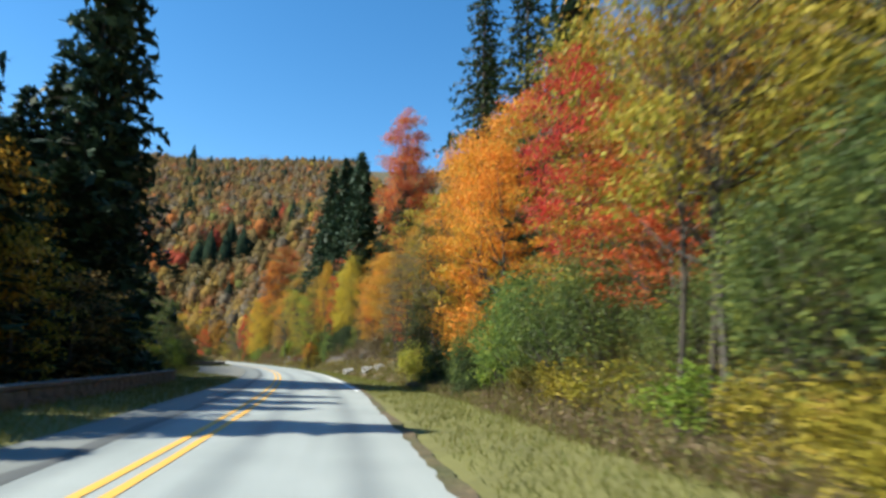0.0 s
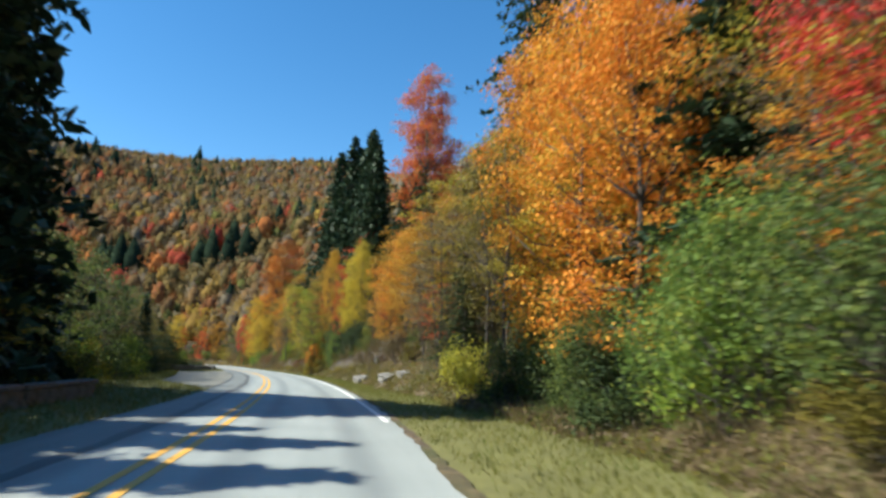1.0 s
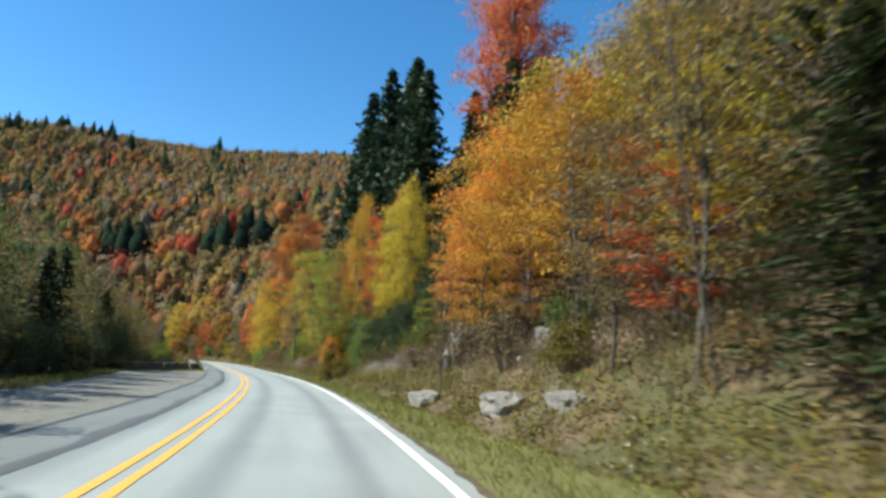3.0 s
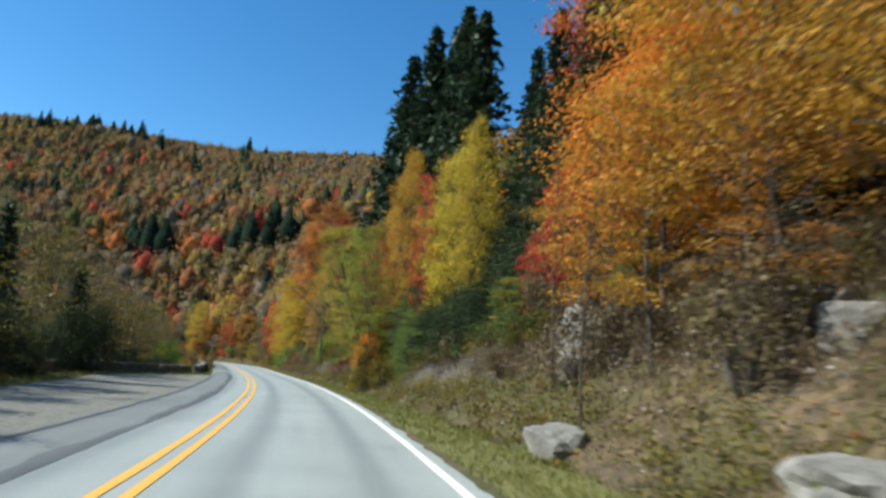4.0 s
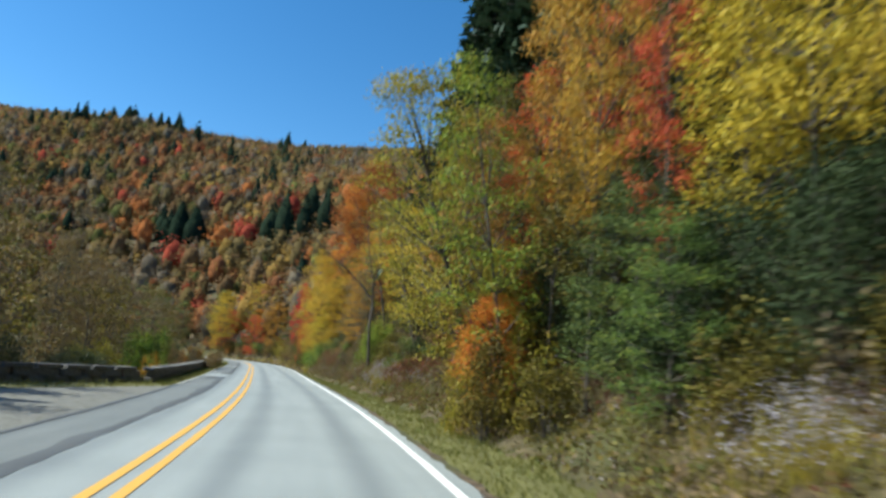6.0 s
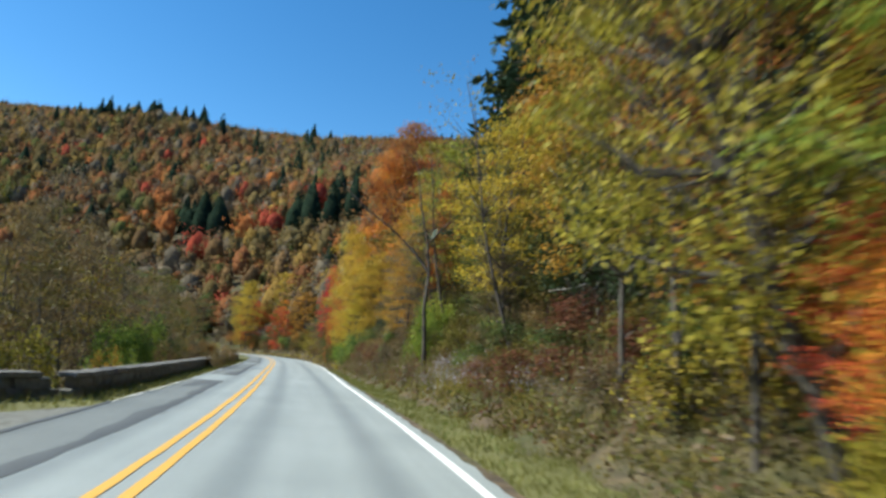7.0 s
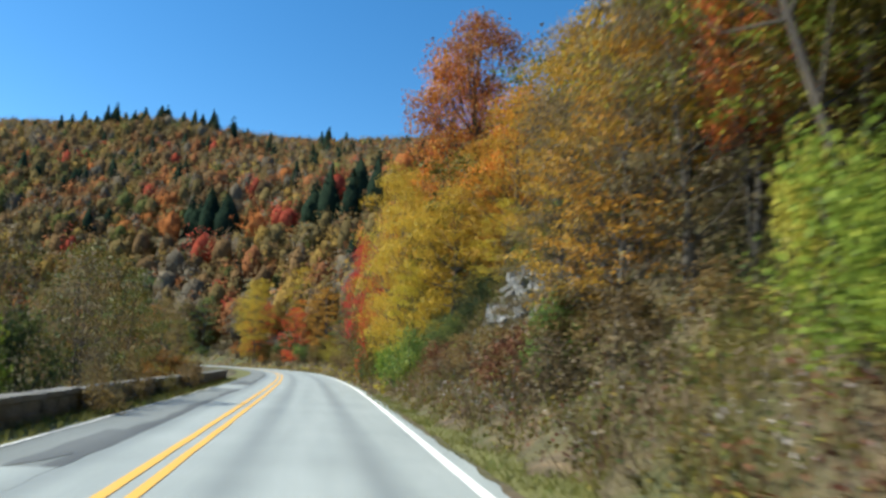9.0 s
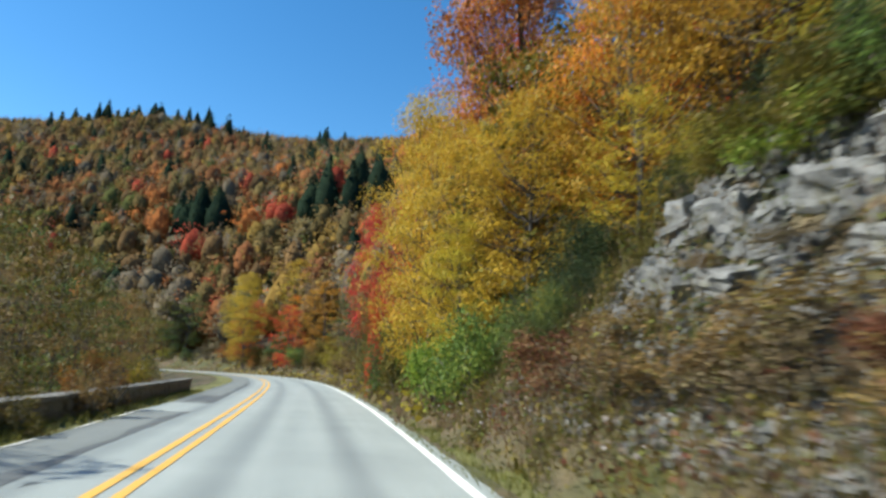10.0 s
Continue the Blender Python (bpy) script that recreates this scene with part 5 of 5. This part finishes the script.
def rock_face():
    """Broken ledges of bedded rock on the steep bank."""
    x0, y0 = (float(v) for v in road(114, 8))
    face = new("rock_face")
    tagged(face, "broken ledges of grey bedded rock on the steep bank", "rock face")
    face.matrix_world = Matrix.Translation((x0, y0, 0))
    rng = random.Random(8)
    a = float(np.interp(114, STEPS, TURN))
    def lie(s, off, size, tilt):
        x, y = (float(v) for v in road(s, off))
        return Matrix.Translation((x - x0, y - y0, ground_z(x, y) + rng.uniform(-0.12, 0.05))) @ Matrix.Rotation(a + rng.uniform(-0.6, 0.6), 4, "Z") @ Matrix.Rotation(rng.uniform(-tilt, tilt) - 0.15, 4, "Y") @ Matrix.Rotation(rng.uniform(-tilt, tilt) - 0.3, 4, "X") @ Matrix.Diagonal((*size, 1))
    for i, (s, off, size, turn, roll) in enumerate(((112.9, 7.5, (0.9, 1.3, 0.7), 0.2, 8), (114.0, 7.1, (0.8, 1.5, 0.55), -0.1, 14), (115.3, 7.7, (1.0, 1.7, 0.8), 0.15, 10), (116.6, 7.0, (0.9, 1.5, 0.6), -0.2, 12), (117.6, 7.7, (0.9, 1.4, 0.9), 0.1, 6), (118.5, 7.2, (0.8, 1.2, 0.8), 0.3, 16), (119.0, 7.9, (0.8, 1.1, 0.9), -0.2, 9), (115.6, 6.6, (0.6, 1.2, 0.45), 0.1, 18), (117.4, 6.4, (0.6, 1.0, 0.5), -0.15, 13), (113.2, 6.6, (0.6, 0.9, 0.4), 0.25, 15), (114.6, 8.2, (0.8, 1.6, 0.7), 0.0, 5), (116.6, 8.3, (0.8, 1.5, 0.8), 0.1, 7))):
        x, y = (float(v) for v in road(s, off))
        part("ledge", ledge_mesh(i, [0.72 * v for v in size]), face).matrix_local = Matrix.Translation((x - x0, y - y0, ground_z(x, y) - 0.16 * size[2])) @ Matrix.Rotation(a + turn, 4, "Z") @ Matrix.Rotation(radians(roll), 4, "X") @ Matrix.Rotation(radians(-10), 4, "Y")
    for row in range(22):
        for col in range(22):
            s = 111.4 + col * 0.48 + rng.uniform(-0.3, 0.3)
            off = 6.3 + row * 0.105 + rng.uniform(-0.05, 0.05)
            if rng.random() < 0.40 + 0.02 * abs(row - 13) or s + 0.2 * (22 - row) < 113.2:
                continue
            big = rng.choice((0.25, 0.35, 0.45, 0.6, 0.8))
            part("rock_slab", rng.choice(SLAB), face).matrix_local = lie(s, off, (0.5 * big, rng.uniform(0.5, 1.1) * big, rng.uniform(0.10, 0.28) * big), 0.38)
    verts, faces = [], []
    for i in range(2900):
        me = rng.choice(SLAB)
        m = lie(rng.uniform(110.6, 122.5), 5.2 + 3.4 * rng.random(), [rng.uniform(0.05, 0.26), rng.uniform(0.08, 0.3), rng.uniform(0.04, 0.13)], 0.5)
        faces += [tuple(v + len(verts) for v in p.vertices) for p in me.polygons]
        verts += [m @ v.co for v in me.vertices]
    tagged(part("rubble", mesh_of("rubble", verts, faces, LEDGE), face), "small broken pieces of grey rock", kind="stuff")


rock_face()


# ---- grass and weeds ----
def scatter(rng, n, s0, s1, lo, hi, power=1.0):
    s = rng.uniform(s0, s1, n)
    off = lo(s) + (hi(s) - lo(s)) * rng.uniform(0, 1, n) ** power
    x, y = road(s, off)
    return s, off, np.stack([x, y, terrain(x, y)], 1)


rng = np.random.default_rng(17)
s, off, foot = scatter(rng, 58000, -3, 125, lambda s: 0 * s + 3.68, lambda s: bank_foot(s) + 1.0)
foot[:, 2] = np.maximum(foot[:, 2], -0.05)
tagged(new("verge_grass", quads_mesh("verge_grass", blades(rng, foot, 0.10, 0.02, 0.5), [LEAF["grass"]])), "short dry yellow-green grass on the verge", "grass", kind="stuff")
s, off, foot = scatter(rng, 20000, 2, 140, lambda s: np.interp(s, [36, 46, 52, 84, 92], [-4.6, -7.0, -8.8, -8.8, -3.1]) - 0.5, lambda s: np.interp(s, [43, 52, 80, 90], [-2.3, -5.6, -6.8, -2.3]))
foot[:, 2] = np.maximum(foot[:, 2], -0.05)
tagged(new("roadside_grass", quads_mesh("roadside_grass", blades(rng, foot, 0.16, 0.025, 0.5), [LEAF["grass"]])), "rough dry grass along the low wall", "grass", kind="stuff")

# tall weeds on the bank: stalks with leaves, in drifts of different kinds
s, off, foot = scatter(rng, 26000, -3, 150, lambda s: bank_foot(s) - np.interp(s, [35, 37, 60, 85], [0.9, 0.3, 0.3, 0.05]), lambda s: bank_foot(s) + 5.0, 1.4)
keep = ~((s > 107) & (s < 120.5) & (off > 6.4) & (off < 8.8) & (rng.uniform(0, 1, len(s)) < 0.6))
s, off, foot = s[keep], off[keep], foot[keep]
kind_of = waves(foot[:, 0], foot[:, 1], 1.8, 5) + rng.normal(0, 0.35, len(s))
high = np.clip(0.36 + 0.26 * waves(foot[:, 0], foot[:, 1], 2.5, 6) + 0.12 * (off - bank_foot(s)), 0.15, 0.85)
high = np.where(s < 17, high * 1.5 + 0.15, high)
names = ["dry", "moss", "green", "seed", "sumac", "grass", "rust"]
index = np.select([kind_of < -0.75, kind_of < -0.4, kind_of < -0.15, kind_of < 0.3, kind_of < 0.7, kind_of < 1.0], [2, 1, 5, 0, 3, 0], 4)
index = np.where((index == 3) & (s < 42), 0, index)
index = np.where((s > 82) & (s < 106) & (index == 0) & (rng.uniform(0, 1, len(s)) < 0.85), rng.choice([1, 1, 2, 0, 4, 0], len(s)), index)
index = np.where((s > 38) & (index == 5) & (rng.uniform(0, 1, len(s)) < 0.7), 0, index)
index = np.where((s > 43) & (s < 67) & np.isin(index, [1, 2, 5]) & (rng.uniform(0, 1, len(s)) < 0.65), rng.choice([0, 0, 6], len(s)), index)
index = np.where((s < 34) & (index == 4), 1, index)
index = np.where((s < 36) & (rng.uniform(0, 1, len(s)) < 0.5), rng.choice([1, 2, 5], len(s)), index)
index = np.where((s < 36) & (off < bank_foot(s) + 0.3) & (rng.uniform(0, 1, len(s)) < 0.75), rng.choice([0, 0, 0, 5], len(s)), index)
near_verge = (s > 34) & (off < bank_foot(s) + np.interp(s, [60, 80, 98, 104], [1.5, 0.9, 0.4, 0.1]) + 0.3 * waves(foot[:, 0], foot[:, 1], 2.0, 8))
index = np.where(near_verge & (rng.uniform(0, 1, len(s)) < 0.8), rng.choice([5, 1, 1, 5, 0, 1], len(s)), index)
high = np.where(near_verge, high * 0.5, high)
index = np.where((index == 6) & (rng.uniform(0, 1, len(s)) < 0.7), 0, index)
index = np.where((index == 3) & (s > 76) & (rng.uniform(0, 1, len(s)) < 0.7), rng.choice([0, 1, 4], len(s)), index)
index = np.where((s > 76) & (index == 0) & (rng.uniform(0, 1, len(s)) < 0.3), rng.choice([1, 2], len(s)), index)
stalk = blades(rng, np.repeat(foot, 3, 0) + rng.normal(size=(3 * len(foot), 3)) * (0.12, 0.12, 0), np.repeat(high * 1.15, 3), 0.016, 0.3)
many = 6
at = np.repeat(foot, many, 0) + rng.normal(size=(len(foot) * many, 3)) * (0.16, 0.16, 0) + np.stack([np.zeros(len(foot) * many)] * 2 + [np.repeat(high, many) * rng.uniform(0.1, 1.1, len(foot) * many)], 1)
leaf = leaves(rng, at, np.repeat(np.where(index == 3, 0.045, 0.055), many), lift=0.4)
tagged(new("bank_weeds", quads_mesh("bank_weeds", np.concatenate([stalk, leaf]), [LEAF[c] for c in names], np.concatenate([np.repeat(np.where(index == 2, 5, np.where(index == 3, 0, index)), 3), np.repeat(index, many)]))), "tall dry brown weeds, grey seed heads and low leaves on the bank", "weeds", kind="stuff")


s = np.concatenate([rng.normal(97.4, 1.1, 34), rng.normal(94.6, 0.5, 20), rng.normal(71.8, 0.7, 40), rng.normal(67.5, 0.9, 55), rng.normal(90.5, 0.5, 8)])
off = np.concatenate([rng.normal(5.75, 0.3, 34), rng.normal(6.0, 0.25, 20), rng.normal(6.7, 0.25, 40), rng.normal(7.1, 0.35, 55), rng.normal(6.2, 0.3, 8)])
x, y = road(s, off)
foot = np.stack([x, y, terrain(x, y)], 1)
at = np.repeat(foot, 45, 0) + rng.normal(size=(len(foot) * 45, 3)) * (0.17, 0.17, 0.1) + (0, 0, 0.45)
tagged(new("aster_flowers", quads_mesh("aster_flowers", np.concatenate([blades(rng, np.repeat(foot, 14, 0) + rng.normal(size=(len(foot) * 14, 3)) * (0.13, 0.13, 0), 0.5, 0.015), leaves(rng, at, 0.035, lift=0.8, long=1.0)]), [LEAF["aster"], LEAF["olive"]], [1] * 14 * len(foot) + [0] * 45 * len(foot))), "pale lilac aster flowers in drifts among bank weeds", "flowers", kind="stuff")


# fallen leaves under the gold wood
s, off, foot = scatter(rng, 5000, 38, 68, lambda s: bank_foot(s) + 0.2, lambda s: bank_foot(s) + 7.0)
tagged(new("fallen_leaves", quads_mesh("fallen_leaves", leaves(rng, foot + (0, 0, 0.03), 0.08, lift=3.0, long=1.2), [LEAF["rust"], LEAF["dun"], LEAF["brown"]], rng.integers(0, 3, len(foot)))), "fallen brown and gold leaves on the bank", "leaf litter", kind="stuff")


# ---- far woods: one mass of rounded crowns ----
def dome(rng, r, h, sides=7, rows=4, point=0.0):
    """Verts, faces and facings of one lumpy crown; point: how far it narrows to a tip."""
    a = np.arange(sides) * 2 * math.pi / sides + rng.uniform(0, 1)
    e = np.linspace(-0.65, 1.45, rows)
    way = np.stack([np.cos(e)[:, None] * np.cos(a), np.cos(e)[:, None] * np.sin(a), np.sin(e)[:, None] + 0 * a], 2).reshape(-1, 3)
    lump = 1.0
    for k in range(4):
        f = rng.normal(size=3) * (1.6 + k)
        lump = lump + 0.13 * np.sin(way @ f + rng.uniform(0, 6.3))
    lump = lump * rng.uniform(0.93, 1.07, len(way))
    p = way * lump[:, None] * (r, r, h * 0.5) + (0, 0, h * 0.5)
    if point:
        up = np.clip(p[:, 2:] / h, 0, 1)
        p[:, :2] *= 1 - point * up + 0.12 * point
        way = way + (0, 0, 0.35)
    i = np.arange(rows - 1)[:, None] * sides + np.arange(sides)
    j = np.arange(rows - 1)[:, None] * sides + (np.arange(sides) + 1) % sides
    return p, np.stack([i, j, j + sides, i + sides], 2).reshape(-1, 4), way


def far_woods(seed, gap, box, marks, stands, label):
    rng = np.random.default_rng(seed)
    x, y = (g.ravel() for g in np.meshgrid(np.arange(box[0], box[1], gap), np.arange(box[2], box[3], gap)))
    x, y = x + rng.uniform(-0.48, 0.48, len(x)) * gap, y + rng.uniform(-0.48, 0.48, len(y)) * gap
    s, off = along(x, y)
    ok = stands(x, y, s, off)
    for m in marks:
        ok &= (x - m[0]) ** 2 + (y - m[1]) ** 2 > (2.9 * m[3]) ** 2
    x, y = np.append(x[ok], [m[0] for m in marks]), np.append(y[ok], [m[1] for m in marks])
    z = terrain(x, y)
    plain = len(x) - len(marks)
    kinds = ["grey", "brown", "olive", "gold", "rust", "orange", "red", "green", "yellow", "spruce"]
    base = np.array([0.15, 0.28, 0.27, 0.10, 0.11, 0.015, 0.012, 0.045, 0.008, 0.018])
    verts, faces, facing, index, count = [], [], [], [], 0

    def add(v, f, way, k):
        nonlocal count
        verts.append(v)
        faces.append(f + count)
        facing.append(way)
        index.append(np.full(len(f), k))
        count += len(v)
    drift, bright, cool = waves(x, y, 26.0, 7), waves(x, y, 34.0, 3), waves(x, y, 60.0, 9)
    for i in range(len(x)):
        p = base.copy()
        if drift[i] > 0.42:
            p[9] *= 9
        if bright[i] > 0.25:
            p[4:7] *= 2.6
        if bright[i] < -0.15:
            p[2:4] *= 1.8
            p[7] *= 2.2
        # more grey crowns farther off, haze painted in by colour
        if cool[i] < -0.2 or y[i] > 430:
            p[0] *= 3.0
            p[5:7] *= 0.4
        k = int(rng.choice(10, p=p / p.sum())) if i < plain else kinds.index(marks[i - plain][2])
        grow = 1.0 if i < plain else marks[i - plain][3]
        at = np.array((x[i], y[i], z[i]))
        if k == 9:
            h, r = grow * rng.uniform(7.5, 11), grow * rng.uniform(2.5, 3.5) * (1.15 if i >= plain and y[i] < 300 else 1.0)
            v, f, way = dome(rng, r * 0.8, h * 0.94, point=0.8)
            n = 150 if grow > 1 else 46
            u, a = rng.uniform(0, 1, n) ** 1.2, rng.uniform(0, 2 * math.pi, n)
            out = np.stack([np.cos(a), np.sin(a), 0.2 + 0 * a], 1)
            wide = (r * (1.0 - u) ** 0.75 * rng.uniform(0.55, 1.2, n))
            spot = np.stack([np.cos(a) * wide, np.sin(a) * wide, 0.3 + u * h * 1.04], 1)
            size, lift = 0.7, -0.1
        else:
            grow *= rng.choice((0.8, 0.9, 1.0, 1.15, 1.35))
            h, r = grow * rng.uniform(5.5, 8.5), grow * rng.uniform(1.9, 3.2)
            v, f, way = dome(rng, r * 0.6, h * 0.8)
            n = 170 if i >= plain or grow > 1.4 and y[i] < 330 else 90 if y[i] < 300 else 54
            out = rng.normal(size=(n, 3))
            out[:, 2] = np.abs(out[:, 2]) - 0.3
            out /= np.linalg.norm(out, axis=1, keepdims=True)
            knot = 1 + 0.22 * np.sin(out @ rng.normal(size=3) * 5 + 1) + 0.16 * np.sin(out @ rng.normal(size=3) * 8)
            spot = out * (r, r, h * 0.5) * (knot * rng.uniform(0.72, 1.1, n))[:, None] + (0, 0, h * 0.48)
            size, lift = 0.66 if y[i] > 300 else 0.5, 0.1
        add(v + at, f, way, k)
        q = leaves(rng, spot + at, size, lift=lift, long=1.2, out=out, spread_of=0.8)
        add(q.reshape(-1, 3), np.arange(4 * n).reshape(n, 4), np.repeat(out + (0, 0, 0.25) + rng.normal(size=(n, 3)) * 0.3, 4, 0), k)
    v, f, way = np.concatenate(verts), np.concatenate(faces), np.concatenate(facing)
    me = bpy.data.meshes.new("far_woods")
    me.vertices.add(len(v))
    me.vertices.foreach_set("co", np.ascontiguousarray(v, dtype=np.float32).ravel())
    me.loops.add(4 * len(f))
    me.loops.foreach_set("vertex_index", np.ascontiguousarray(f, dtype=np.int32).ravel())
    me.polygons.add(len(f))
    me.polygons.foreach_set("loop_start", np.arange(0, 4 * len(f), 4, dtype=np.int32))
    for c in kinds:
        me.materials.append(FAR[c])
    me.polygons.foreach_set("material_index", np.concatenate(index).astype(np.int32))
    me.update(calc_edges=True)
    me.normals_split_custom_set_from_vertices((way / np.linalg.norm(way, axis=1, keepdims=True)).tolist())
    return tagged(new("far_woods", me), label, "woods", kind="stuff")


MARKS = [(x, y, "spruce", g) for x, y, g in ((-103, 267, 1.4), (-98, 263, 1.6), (-93, 262, 1.5), (-107, 271, 1.1), (-67, 254, 1.5), (-62, 249, 1.6), (-56, 246, 1.5), (-50, 246, 1.4), (-57, 256, 1.3), (-115, 418, 1.6), (-143, 411, 1.5), (-120, 410, 1.3))]
MARKS += [(x, y, "spruce", g) for x, y, g in ((-236, 418, 1.5), (-233, 421, 1.4), (-230, 425, 1.2), (-228, 430, 1.4), (-224, 433, 1.3), (-217, 437, 1.6), (-215, 439, 1.8), (-207, 443, 1.2), (-202, 446, 1.6), (-199, 449, 1.4), (-195, 454, 1.7), (-191, 450, 1.5), (-245, 413, 1.3), (-249, 409, 1.2), (-252, 405, 1.1), (-181, 470, 1.2), (-174, 489, 1.1), (-172, 604, 1.9), (-176, 440, 1.7), (-173, 606, 1.6), (-152, 433, 1.4), (-136, 400, 1.3), (-93, 328, 1.2), (-87, 314, 1.2), (-152, 523, 1.5), (-136, 482, 1.4), (-128, 300, 1.1), (-240, 416, 1.1), (-140, 540, 1.5), (-262, 400, 1.2))]
MARKS += [(-83, 258, "orange", 1.4), (-86, 262, "orange", 1.2), (-74, 256, "red", 1.3), (-78, 260, "red", 1.1), (-94, 253, "red", 1.3), (-89, 251, "red", 1.0), (-109, 264, "orange", 1.3), (-114, 270, "rust", 1.3), (-64, 261, "red", 1.3), (-58, 264, "red", 1.2), (-46, 256, "orange", 1.4), (-52, 262, "rust", 1.2), (-90, 272, "rust", 1.3), (-120, 280, "orange", 1.1), (-64, 300, "orange", 1.2), (-70, 306, "red", 1.1), (-92, 300, "orange", 1.1), (-110, 312, "yellow", 1.0), (-62, 540, "orange", 1.6), (-80, 246, "olive", 1.2), (-86, 247, "brown", 1.2)]


def on_mountain(x, y, s, off):
    return ((off > 8) & ~((s < 152) & (off < 38))) & (y > 90 + 0.4 * np.abs(x + 60)) & (x < 40 - 0.15 * (y - 150)) & (x > -40 - 0.84 * (y - 105))


def beside_road(x, y, s, off):
    return (s < 150) & (((off > 38) & (off < 130)) | ((off < -46) & (off > -130))) & ~on_mountain(x, y, s, off)


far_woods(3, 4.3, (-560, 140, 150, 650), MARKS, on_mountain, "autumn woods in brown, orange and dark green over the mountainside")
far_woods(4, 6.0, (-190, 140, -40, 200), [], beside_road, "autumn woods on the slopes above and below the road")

# brush and weeds that hem the road beyond the bend
rng = np.random.default_rng(23)
s, off, foot = scatter(rng, 5000, 125, 260, lambda s: 0 * s + 3.9, lambda s: 0 * s + 8.0)
tagged(new("bend_weeds", quads_mesh("bend_weeds", np.concatenate([blades(rng, foot, 0.5, 0.05, 0.4), leaves(rng, foot + (0, 0, 0.3) + rng.normal(size=(len(foot), 3)) * 0.15, 0.2)]), [LEAF["dry"], LEAF["olive"]], np.concatenate([np.zeros(5000), rng.integers(0, 2, 5000)]))), "brown and olive weeds along the bend", "weeds", kind="stuff")
for k in range(26):
    plant("brush", 150 + 3.6 * k, pick.uniform(5.6, 7.5), pick.choice(["olive", "brown", "moss", "rust", "green", "dun"]), pick.uniform(0.7, 1.2), where="beside the bend of the road")
